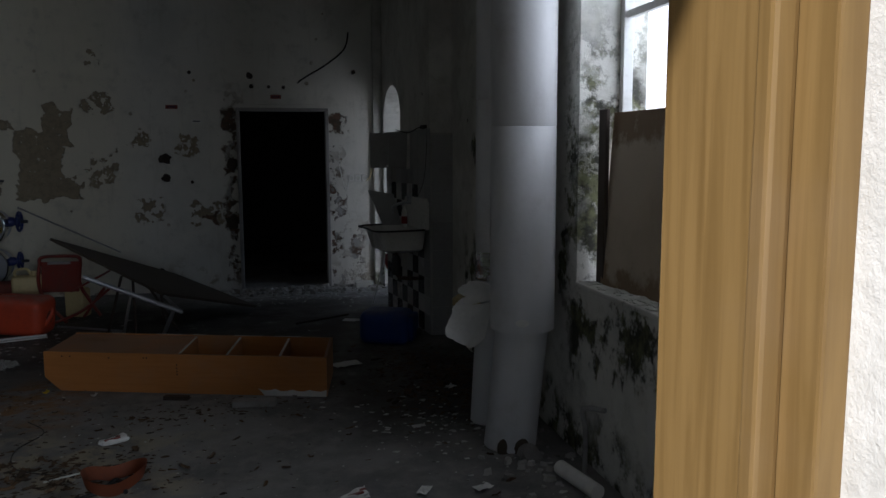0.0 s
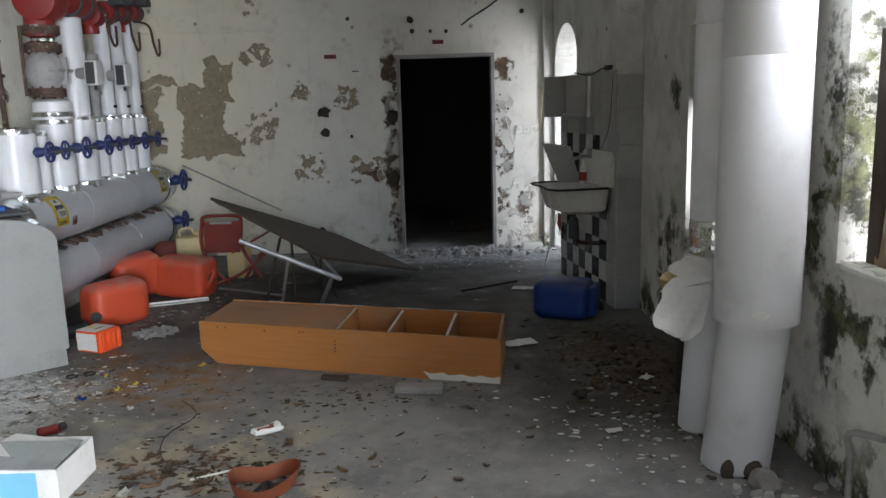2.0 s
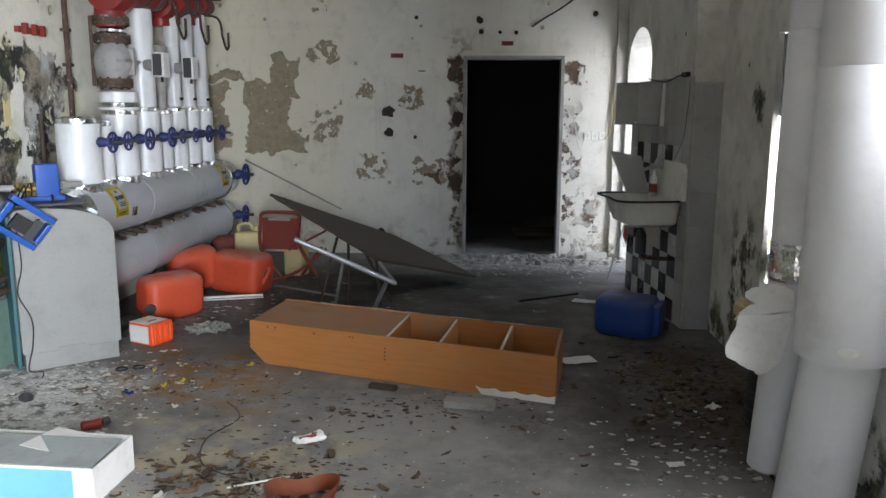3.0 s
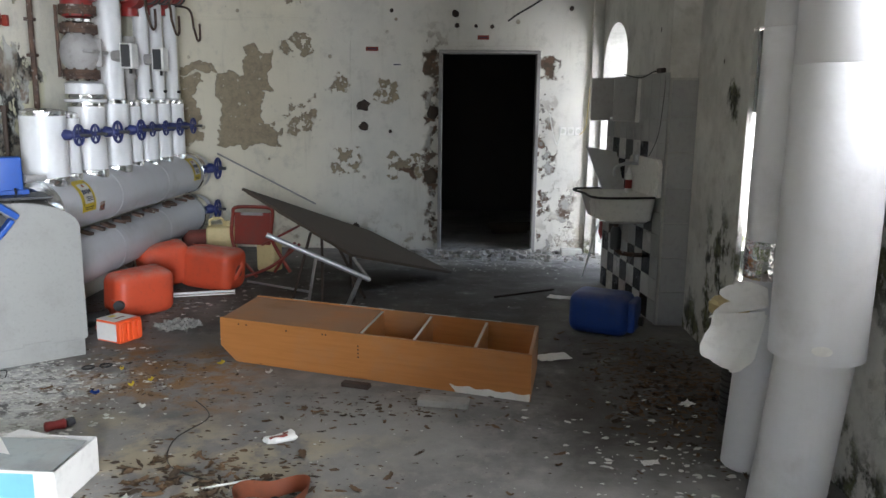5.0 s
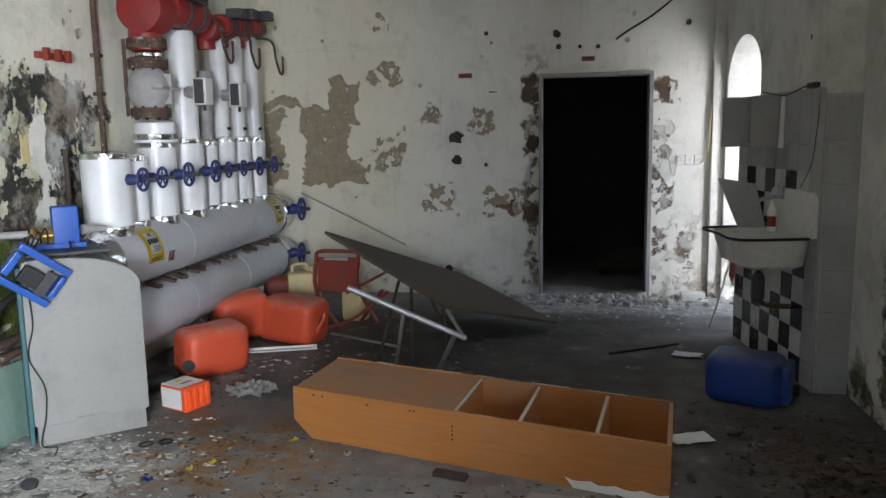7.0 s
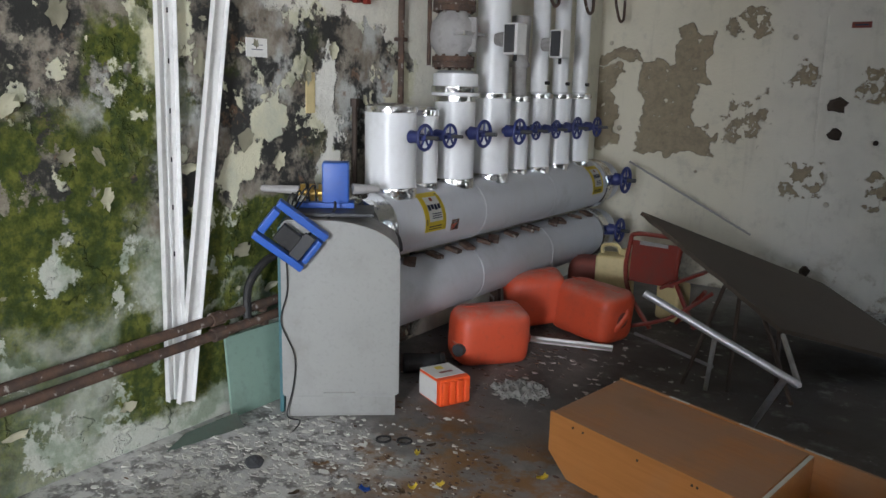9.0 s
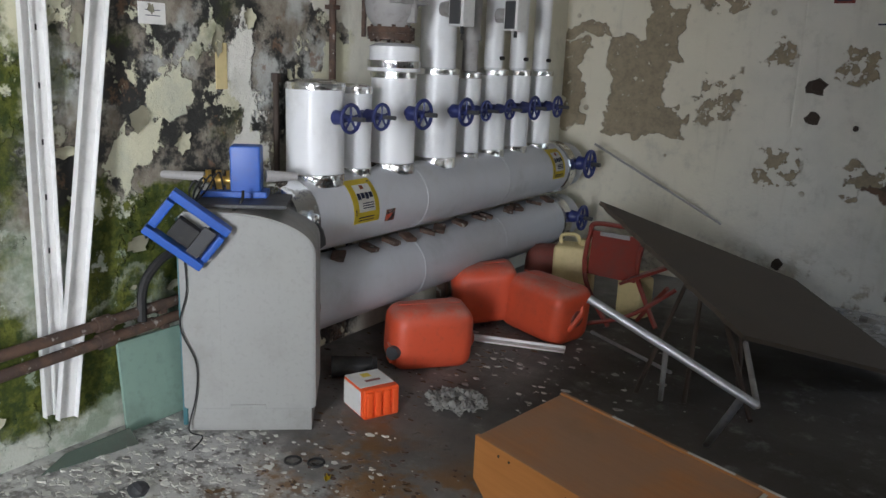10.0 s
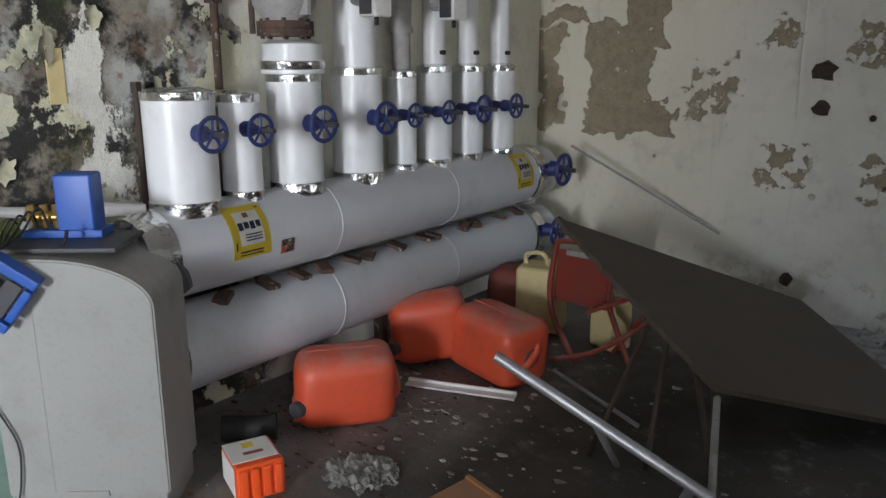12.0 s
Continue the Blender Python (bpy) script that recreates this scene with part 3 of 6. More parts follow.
def ragged_jamb():
    """Broken masonry left round the doorway, lump by lump."""
    rng = random.Random(5)
    d = thing("doorway_frame", "battered grey metal door frame in broken masonry", "door frame", kind="structure")
    part("jamb", box(0.052, 0.085, FY - 0.03, FY + 0.16, 0, 1.912, 0.004), CAST, d)
    part("jamb", box(0.985, 1.018, FY - 0.03, FY + 0.16, 0, 1.912, 0.004), CAST, d)
    part("head", box(0.052, 1.018, FY - 0.03, FY + 0.16, 1.913, 1.943, 0.004), CAST, d)
    lintel = box(0.0, 1.06, FY - 0.014, FY - 0.0005, 1.947, 1.98, 0.003)
    bmesh.ops.subdivide_edges(lintel, edges=lintel.edges[:], cuts=5, use_grid_fill=True)
    for v in lintel.verts:
        v.co.z += 0.012 * noise.noise(v.co * 9) + 0.008 * noise.noise(v.co * 31)
    part("lintel", lintel, FAR, d, "chipped plaster over the lintel")
    for k in range(44):
        side = rng.random() < 0.45
        z = rng.uniform(0.05, 1.85)
        s = rng.uniform(0.010, 0.026)
        bm = bmesh.new()
        bmesh.ops.create_icosphere(bm, subdivisions=1, radius=s)
        for v in bm.verts:
            v.co *= rng.uniform(0.45, 1.35)
        bm.transform(Matrix.Translation((0.03 - rng.random() * 0.05 if side else 1.02 + rng.random() * 0.07, FY + 0.005, z)) @ Matrix.Diagonal((1, 0.45, 1.3, 1)))
        part("masonry_lump", bm, RUBBLE if rng.random() < 0.7 else SLAB, d)


ragged_jamb()


def wall_holes():
    """Knocked-out holes and round pipe stubs in the end wall, their inner shade painted."""
    for x, z, r in ((-0.675, 1.41, 0.042), (-0.67, 1.21, 0.034), (-0.02, 0.73, 0.06), (0.0, 1.35, 0.05), (0.20, 2.28, 0.024), (0.22, 2.17, 0.018), (0.40, 2.16, 0.014), (0.55, 2.16, 0.014), (1.30, 2.33, 0.018), (-0.40, 2.30, 0.015), (-0.42, 1.17, 0.014), (-0.76, 0.22, 0.03)):
        # Shallow dark discs on the plaster; the shade inside each hole is colour.
        bm = lathe([(r * 1.3, 0), (r * 1.15, 0.012), (r * 0.8, 0.010), (r * 0.72, 0.004), (r * 0.1, 0.004)], 11, "y")
        for v in bm.verts:
            k = 1 + 0.55 * noise.noise(Vector((v.co.x * 24 + x * 7, z * 5, v.co.z * 24)))
            v.co.x *= k
            v.co.z *= k
        bm.transform(Matrix.Translation((x, FY - 0.001, z)) @ Matrix.Rotation(math.pi, 4, "Z"))
        tagged(part("wall_hole", bm, DARKWOOD if r < 0.056 else SLAB), "knocked-out hole in the plaster wall, its shaded depth painted dark", "hole", "holes in the end wall", "structure")


wall_holes()

# ---- entrance ----


def entrance():
    d = thing("door_frame", "oak veneered door lining of the entrance with a raised stop", "door frame", kind="structure")
    for x0, x1 in ((0.570, 0.586), (-0.381, -0.365)):
        part("lining", box(x0, x1, 0.322, 0.473, 0, 2.085, 0.002), OAK, d)
        s = -1 if x0 > 0 else 1
        xs = sorted((x0 if s < 0 else x1, (x0 if s < 0 else x1) + s * 0.014))
        part("stop", box(xs[0], xs[1], 0.348, 0.362, 0, 2.08, 0.003), OAK, d)
    part("head", box(-0.364, 0.569, 0.30, 0.473, 2.086, 2.10), OAK, d)


entrance()

# ---- windows in the east wall ----


def window_one():
    w = thing("window_1", "white steel window, its lower half closed with a stained board", "window", kind="structure")
    fx = RX + 0.20
    for y0, y1, z0, z1 in ((2.31, 2.35, 0.85, 2.65), (3.46, 3.50, 0.85, 2.65), (2.35, 3.46, 1.60, 1.65), (2.35, 3.46, 2.61, 2.65), (2.94, 2.975, 1.65, 2.61)):
        part("window_frame", box(fx, fx + 0.05, y0 + 0.001, y1 - 0.001, z0, z1 - 0.001, 0.004), WHITE, w)
    for y0, y1, z in ((2.351, 2.939, 2.08), (2.976, 3.459, 2.08)):
        part("glazing_bar", box(fx + 0.01, fx + 0.04, y0, y1, z, z + 0.035, 0.004), WHITE, w)
    sill = box(RX - 0.012, RX + 0.34, 2.312, 3.498, 0.822, 0.845, 0.006)
    part("window_sill", sill, DAMP, w)
    b = tagged(part("window_board", box(0, 0.012, -0.60, 0.47, 0, 0.80, 0.002), BOARD, m=pose(RX + 0.11, 2.93, 0.846, 0, 4, 4)), "water-stained beige hardboard closing the window", "board")
    tagged(part("shutter_post", box(RX + 0.08, RX + 0.10, 3.375, 3.455, 0.846, 1.66, 0.006), DARKWOOD), "dark rotten wooden post beside the window board", "post")
    rng = random.Random(2)
    bm = bmesh.new()
    for k in range(60):
        s = rng.uniform(0.008, 0.03)
        box(-s, s, -s * 0.7, s * 0.7, 0, 0.004, bm=bm)
        bm.verts.ensure_lookup_table()
        m = pose(RX + rng.uniform(0.01, 0.09), rng.uniform(2.5, 3.4), 0.846, 0, rng.uniform(-14, 0), rng.uniform(0, 180))
        for v in bm.verts[-8:]:
            v.co = m @ v.co
    tagged(part("sill_debris", bm, FLAKE), "flakes of paint lying on the sill", "debris", kind="stuff")


window_one()


def window_two():
    w = thing("window_2", "boarded window with a dark shutter standing ajar", "window", kind="structure")
    part("plaster_leaf", box(RX + 0.001, RX + 0.03, 5.15, 5.45, 0.42, 1.84), DAMP, w)
    part("window_sill", box(RX - 0.01, RX + 0.34, 3.982, 5.148, 0.422, 0.444, 0.004), DAMP, w)
    edge = [(5.215, 1.385), (5.215, 0.97), (5.12, 0.965), (5.045, 0.82), (5.07, 0.53), (5.14, 0.24), (5.215, 0.22), (5.215, 0.14), (5.13, 0.125), (5.15, 0.0)]
    bm = prism([(3.99, 0.0), (3.99, 1.385)] + edge, 0.02)
    bm.transform(Matrix(((0, 1, 0, RX + 0.045), (1, 0, 0, 0), (0, 0, 1, 0.447), (0, 0, 0, 1))))
    part("shutter", bm, SHUTTER, w, "near-black weathered shutter broken along one edge")
    for z in (0.62, 1.25):
        part("shutter_batten", box(RX + 0.030, RX + 0.044, 4.02, 4.99, z, z + 0.07, 0.004), SHUTTER, w)


window_two()

# ---- ducts by the window ----


def duct(x, y, r, r2, split, label, lean, top=H):
    d = thing("insulated_duct", label, "duct", pose(x, y, 0), "ducts by the window")
    low = lathe([(r - 0.01, 0), (r, 0.01), (r, split * 0.5), (r, split + 0.02), (r - 0.01, split + 0.03)], 36)
    for v in low.verts:
        v.co.x -= lean * max(0, 1 - v.co.z / split)
        v.co.xy *= 1 + 0.012 * noise.noise(v.co * 7)
    part("lower_jacket", low, DUCT_JACKET, d, smooth=True)
    part("sleeve", lathe([(r + 0.002, split), (r2, split + 0.002), (r2 + 0.003, split + 0.4), (r2, split + 0.98), (r2 - 0.003, split + 0.985), (r2, split + 0.99), (r2, top - 0.001)], 40), DUCT_JACKET, d, smooth=True)
    return d


d1 = duct(1.55, 3.63, 0.130, 0.157, 0.60, "thick white jacketed duct standing on the floor by the window", 0.06)
d2 = duct(1.525, 4.0, 0.098, 0.108, 0.75, "thinner white jacketed duct with a torn sleeve", 0.04)
bm = lathe([(0.02, -0.003), (0.025, 0.003)], 14)
bm.transform(Matrix.Translation((-0.05, -0.150, 0.655)) @ pose(0, 0, 0, 90, 0, -18) @ Matrix.Diagonal((1.3, 0.7, 1, 1)))
part("white_sticker", bm, PAPER, d1)


def scallop(x, y, r, name, parent):
    """A lump of dark dirt where the jacket has rotted through at its foot."""
    bm = bmesh.new()
    bmesh.ops.create_icosphere(bm, subdivisions=2, radius=r)
    bm.transform(Matrix.Translation((x, y, 0.03)) @ Matrix.Diagonal((1, 0.35, 1.3, 1)))
    part(name, bm, SLAB, parent)


scallop(-0.125, -0.108, 0.035, "rotten_edge", d1)
scallop(-0.04, -0.124, 0.04, "rotten_edge", d1)


def torn_sleeve():
    """The sheet that hangs open off the thin duct, in two curling tongues."""
    t = thing("torn_jacket", "torn white insulation sheet curling off the duct", "insulation")
    def reach(stops, a):
        for (a0, r0), (a1, r1) in zip(stops, stops[1:]):
            if a <= a1:
                return r0 + (r1 - r0) * (a - a0) / (a1 - a0)
        return stops[-1][1]

    fans = (((112, 0.10), (138, 0.165), (152, 0.185), (165, 0.205), (172, 0.15), (190, 0.235)), ((184, 0.23), (194, 0.255), (206, 0.325), (225, 0.285), (240, 0.27), (252, 0.20)))
    for k, stops in enumerate(fans):
        bm = bmesh.new()
        rows = []
        n, c = 16, 26
        for i in range(n + 1):
            u = i / n
            row = []
            for j in range(c + 1):
                v = j / c
                deg = stops[0][0] + (stops[-1][0] - stops[0][0]) * v
                r = u * (reach(stops, deg) + 0.012 * noise.noise(Vector((v * 14, k * 3.0, 1))))
                fold = (0.035 * math.cos(v * 4.2 + k * 1.2) if k == 0 else 0.06 * math.sin(math.pi * v)) * u
                row.append(bm.verts.new((1.472 + r * math.cos(radians(deg)), 3.875 - 0.035 * u - fold - 0.03 * k * u * u, 0.70 - 0.015 * k + r * math.sin(radians(deg)) + 0.02 * k * u * u)))
            rows.append(row)
        for p, q in zip(rows, rows[1:]):
            for j in range(c):
                if p is not rows[0]:
                    bm.faces.new((p[j], p[j + 1], q[j + 1], q[j]))
        bmesh.ops.delete(bm, geom=[v for v in bm.verts if not v.link_faces], context="VERTS")
        bmesh.ops.solidify(bm, geom=bm.faces[:], thickness=0.004)
        part("sheet", bm, TORN, t, smooth=True)
    bm = bmesh.new()
    bmesh.ops.create_icosphere(bm, subdivisions=3, radius=0.07)
    for v in bm.verts:
        v.co *= 1 + 0.35 * noise.noise(v.co * 22)
    bm.transform(Matrix.Translation((1.36, 3.96, 0.68)) @ Matrix.Diagonal((1.1, 1, 0.7, 1)))
    part("foam", bm, FOAM, t, "crumbling yellow foam")
    part("foil_band", lathe([(0.110, 0.79), (0.111, 0.80), (0.111, 0.93), (0.110, 0.94)], 30, m=Matrix.Translation((1.525, 4.0, 0))), FOIL, t)


torn_sleeve()


def wall_tap():
    t = thing("wall_pipe_stub", "rusty pipe stub rising beside the window wall", "pipe")
    part("riser", tube([(1.72, 3.22, 0.0), (1.72, 3.22, 0.2), (1.70, 3.2, 0.31), (1.76, 3.1, 0.33)], 0.012), CAST, t, smooth=True)
    h = thing("corrugated_hose", "black corrugated hose standing behind the ducts", "hose", pose(1.56, 4.42, 0))
    prof = [(0.04, 0.0)]
    for k in range(16):
        prof += [(0.055, 0.006 + k * 0.028), (0.055, 0.018 + k * 0.028), (0.044, 0.022 + k * 0.028), (0.044, 0.031 + k * 0.028)]
    part("hose", lathe(prof, 20), BLACK, h, smooth=True)


wall_tap()

# ---- tiled wall with the sink ----


def tile_meshes():
    made = {}
    for nm, w, h, mat in (("end", 0.205, 0.224, TILE_GREY), ("white", 0.146, 0.146, TILE_WHITE), ("black", 0.146, 0.146, TILE_BLACK), ("grey", 0.146, 0.146, TILE_GREY)):
        bm = box(-0.004, 0.004, -w / 2, w / 2, -h / 2, h / 2, 0.002, 1)
        made[nm] = mesh_of("tile", bm, mat)
    return made


def sink():
    s = thing("wall_sink", "old white enamelled wall sink with a high splash plate", "sink", pose(NX - 0.034, 6.36, -0.04, 0, 0, 7.6))
    bm = bmesh.new()
    rings = []
    for k, (hw, d0, d1, z) in enumerate(((0.14, -0.30, -0.03, 0.70), (0.23, -0.37, -0.01, 0.73), (0.27, -0.41, 0, 0.86), (0.285, -0.43, 0, 0.89), (0.27, -0.415, -0.02, 0.892), (0.25, -0.39, -0.04, 0.86), (0.2, -0.33, -0.06, 0.76), (0.1, -0.25, -0.1, 0.74))):
        ring = []
        for i in range(28):
            a = 2 * math.pi * i / 28
            c, q = math.cos(a), math.sin(a)
            c, q = math.copysign(abs(c) ** 0.45, c), math.copysign(abs(q) ** 0.45, q)
            ring.append(bm.verts.new(((d0 + d1) / 2 + c * (d1 - d0) / 2, q * hw, z)))
        rings.append(ring)
    for p, q in zip(rings, rings[1:]):
        for i in range(28):
            bm.faces.new((p[i], p[(i + 1) % 28], q[(i + 1) % 28], q[i]))
    bm.faces.new(rings[0])
    bm.faces.new(rings[-1])
    part("basin", bm, ENAMEL, s, smooth=True)
    out = [(-0.285, 0.893), (0.285, 0.893)] + [(0.285 - 0.06 * (1 - math.cos(a)), 1.08 + 0.06 * math.sin(a)) for a in np.linspace(0, math.pi / 2, 6)] + [(-0.225 - 0.06 * math.sin(a), 1.08 + 0.06 * math.cos(a)) for a in np.linspace(0, math.pi / 2, 6)]
    bm = prism(out, 0.03)
    bm.transform(Matrix(((0, 1, 0, -0.034), (1, 0, 0, 0), (0, 0, 1, 0), (0, 0, 0, 1))))
    part("splash_plate", bm, ENAMEL, s)
    part("dark_rim", tube([(-0.05, -0.29, 0.893), (-0.42, -0.285, 0.893), (-0.44, 0, 0.893), (-0.42, 0.285, 0.893), (-0.05, 0.29, 0.893)], 0.008), BLACK, s, "worn dark rim", True)
    part("drain", tube([(-0.2, 0, 0.71), (-0.2, 0, 0.55), (-0.17, 0.0, 0.48), (-0.05, 0, 0.46), (0.02, 0, 0.46)], 0.016), RUST, s, "corroded drain pipe", True)
    part("bottle_trap", lathe([(0.03, 0.50), (0.038, 0.51), (0.038, 0.63), (0.025, 0.66)], 16, m=Matrix.Translation((-0.2, 0, 0))), DARK_PLASTIC, s, smooth=True)
    tap = part("tap", tube([(0.0, 0.10, 1.08), (-0.10, 0.10, 1.09), (-0.19, 0.10, 1.06), (-0.20, 0.10, 1.0)], 0.012), CHROME, s, smooth=True)
    part("tap_handle", rod((-0.05, 0.10, 1.10), (-0.05, 0.10, 1.15), 0.02), CHROME, tap)


sink()


def wall_box():
    c = thing("mirror_cabinet", "broken white mirror cabinet hanging above the sink", "cabinet")
    part("body", box(1.22, 1.53, 6.74, 6.76, 1.335, 1.635, 0.003), TILE_GREY, c)
    part("side_panel", box(1.352, 1.50, 6.58, 6.60, 1.335, 1.632, 0.003), TILE_GREY, c)
    part("back_panel", box(1.50, 1.52, 6.605, 6.735, 1.34, 1.63, 0.003), TILE_GREY, c)
    part("shelf", box(1.36, 1.498, 6.605, 6.735, 1.345, 1.36, 0.002), WHITE, c)
    part("door", box(0, 0.068, -0.01, 0.005, 0, 0.30, 0.002), PAPER, c, "white door hanging askew", m=pose(1.503, 6.565, 1.328, 0, 2, 0))
    panel = prism([(1.30, 0.853), (1.46, 0.853), (1.392, 1.117), (1.172, 1.155)], 0.016, Matrix.Translation((0, 6.58, 0)), bevel=0.002)
    tagged(part("propped_board", panel, TILE_GREY), "grey-brown panel propped on the sink", "panel")
    b = thing("soap_bottle", "small clear bottle with red label on the sink", "bottle", pose(1.47, 6.50, 0.84))
    part("bottle", lathe([(0.02, 0.0), (0.025, 0.01), (0.025, 0.13), (0.01, 0.16), (0.01, 0.18)], 14), PAPER, b, smooth=True)
    part("label", lathe([(0.0255, 0.03), (0.0258, 0.032), (0.0258, 0.09), (0.0255, 0.092)], 14), RED, b)
    w = thing("loose_cable", "black cable dangling from the wall over the sink", "cable")
    part("wire", tube([(NX - 0.01, 6.2, 1.66), (1.55, 6.26, 1.665), (1.50, 6.45, 1.63), (1.44, 6.7, 1.66)], 0.004), BLACK, w)
    part("wire", tube([(NX - 0.008, 6.12, 1.64), (1.583, 6.12, 1.45), (1.565, 6.13, 1.25), (1.52, 6.15, 1.12)], 0.0022), BLACK, w)
    part("terminal", box(1.565, 1.60, 6.16, 6.28, 1.655, 1.685, 0.006), DARKWOOD, w)


wall_box()


def blue_can():
    c = thing("blue_jerrycan", "dark blue plastic jerrycan lying on its side", "jerrycan", pose(1.235, 5.90, 0.0, 0, 0, -24))
    bm = box(-0.21, 0.18, -0.14, 0.14, 0.0, 0.265, 0.085, 6)
    part("body", bm, DEEP_BLUE, c, smooth=True)
    part("shoulder", box(0.165, 0.215, -0.10, 0.10, 0.03, 0.235, 0.024, 3), DEEP_BLUE, c, smooth=True)
    part("cap", rod((0.21, 0.05, 0.08), (0.242, 0.05, 0.08), 0.03, 18), BLACK, c)


blue_can()


def flag_stick():
    t = thing("flag_stick", "thin white stick with a small red rag beside the arch", "stick")
    part("stick", rod((1.33, 7.5, 0.0), (1.45, 7.46, 0.50), 0.008, 8), PAPER, t)
    bm = prism([(0, 0), (0.05, -0.03), (0.015, -0.17), (-0.01, -0.10)], 0.006, pose(1.45, 7.45, 0.50))
    part("rag", bm, RED, t)


flag_stick()

# ---- pipe headers ----
HX, HZ1, HZ2, HR = -2.215, 0.79, 0.415, 0.170


def sticker(parent, y, z, r):
    """A yellow and white maker's plate bent round a header."""
    def bent(u0, u1, a0, a1, rr):
        bm = bmesh.new()
        rows = []
        for i in range(9):
            a = radians(a0 + (a1 - a0) * i / 8)
            rows.append([bm.verts.new((rr * math.cos(a), u, rr * math.sin(a))) for u in (u0, u1)])
        for p, q in zip(rows, rows[1:]):
            bm.faces.new((p[0], p[1], q[1], q[0]))
        bmesh.ops.solidify(bm, geom=bm.faces[:], thickness=0.0006)
        return bm
    m = Matrix.Translation((HX, y, z))
    p = part("plate", bent(-0.09, 0.09, -14, 58, r + 0.003), MUSTARD, parent, "yellow plate with a white field", m=m)
    part("white_field", bent(-0.055, 0.06, 3, 47, r + 0.0045), PAPER, p)
    a = radians(27)
    for k in range(4):
        part("name_block", bent(-0.052 + 0.028 * k, -0.030 + 0.028 * k, 22 + (k % 2) * 1.5, 32, r + 0.006), INK, p)
    part("flame", bent(-0.012, 0.012, 38, 45, r + 0.006), HOSE, p)
    for k in range(3):
        part("print_bar", bent(-0.03, 0.05, 8 + 3.5 * k, 9.6 + 3.5 * k, r + 0.006), INK, p)
    part("print_bar", bent(-0.06, 0.05, -6, -4, r + 0.0045), INK, p)
    part("print_bar", bent(-0.06, 0.05, -10, -8.5, r + 0.0045), INK, p)
    part("corner_mark", bent(-0.078, -0.072, -2, 8, r + 0.0045), INK, p)
    part("corner_mark", bent(0.06, 0.078, 50, 52, r + 0.0045), INK, p)


def header(z, y0, y1, label):
    h = thing("pipe_header", label, "pipe", group="headers along the wall")
    c = Matrix.Translation((HX, 0, z))
    L = y1 - y0
    prof = [(HR - 0.03, y0 + 0.0), (HR, y0 + 0.03)]
    for k in (0.33, 0.66):
        yy = y0 + L * k
        prof += [(HR, yy), (HR + 0.003, yy + 0.002), (HR + 0.003, yy + 0.010), (HR, yy + 0.012)]
    prof += [(HR, y1)]
    part("jacket", lathe(prof, 48, "y", c), GREY_JACKET, h, smooth=True)
    part("foil_collar", lathe([(HR - 0.035, y0 - 0.05), (HR - 0.02, y0 - 0.045), (HR + 0.002, y0 + 0.02), (HR + 0.003, y0 + 0.06)], 36, "y", c), FOIL, h, smooth=True)
    part("foil_collar", lathe([(HR + 0.001, y1 - 0.07), (HR + 0.010, y1 - 0.06), (HR + 0.012, y1 + 0.03), (HR - 0.02, y1 + 0.04)], 36, "y", c), FOIL, h, smooth=True)
    part("end_cap", lathe([(HR - 0.02, y1 + 0.04), (HR - 0.012, y1 + 0.05), (HR - 0.012, y1 + 0.20), (HR - 0.06, y1 + 0.26)], 36, "y", c), GREY_JACKET, h, smooth=True)
    return h


def handwheel(x, y, z, r, group):
    """A blue valve wheel on a stem that points into the room."""
    w = thing("valve_handwheel", "small blue enamelled valve handwheel on a steel stem", "handwheel", pose(x, y, z), group)
    rim = tube([(0, r * math.cos(2 * math.pi * k / 12), r * math.sin(2 * math.pi * k / 12)) for k in range(13)], r * 0.14, 8, 3)
    part("rim", rim, WHEEL_BLUE, w, smooth=True)
    bm = bmesh.new()
    for k in range(5):
        a = 2 * math.pi * k / 5 + 0.3
        rod((0.0, 0, 0), (0, r * math.cos(a), r * math.sin(a)), r * 0.09, 6, bm=bm)
    part("spokes", bm, WHEEL_BLUE, w)
    part("bonnet", lathe([(r * 0.55, -0.085), (r * 0.5, -0.05), (r * 0.3, -0.03), (r * 0.26, 0.012)], 14, "x"), WHEEL_BLUE, w, smooth=True)
    part("stem", rod((-0.10, 0, 0), (0.075, 0, 0), r * 0.17, 10), DARK_PLASTIC, w)
    return w


up = header(HZ1, 5.42, 8.02, "upper grey jacketed pipe header with foil collars and stickers")
low = header(HZ2, 5.42, 8.02, "lower grey jacketed pipe header with foil collars")
sticker(up, 5.79, HZ1, HR)
sticker(up, 7.80, HZ1, HR)


def patch_tape():
    bm = box(0, 0.003, -0.035, 0.035, -0.03, 0.03, 0.001, 1)
    part("foil_patch", bm, FOIL, up, m=pose(HX + 0.168, 5.965, HZ1 - 0.03, 0, 10, 0) )


patch_tape()
STOCKS = [(5.63, 0.128, 1.37, 0), (5.90, 0.078, 1.35, 0), (6.19, 0.112, 1.42, 1), (6.57, 0.115, 1.44, 2), (6.89, 0.070, 1.42, 3), (7.15, 0.090, 1.44, 2), (7.45, 0.086, 1.44, 2), (7.76, 0.086, 1.44, 2)]


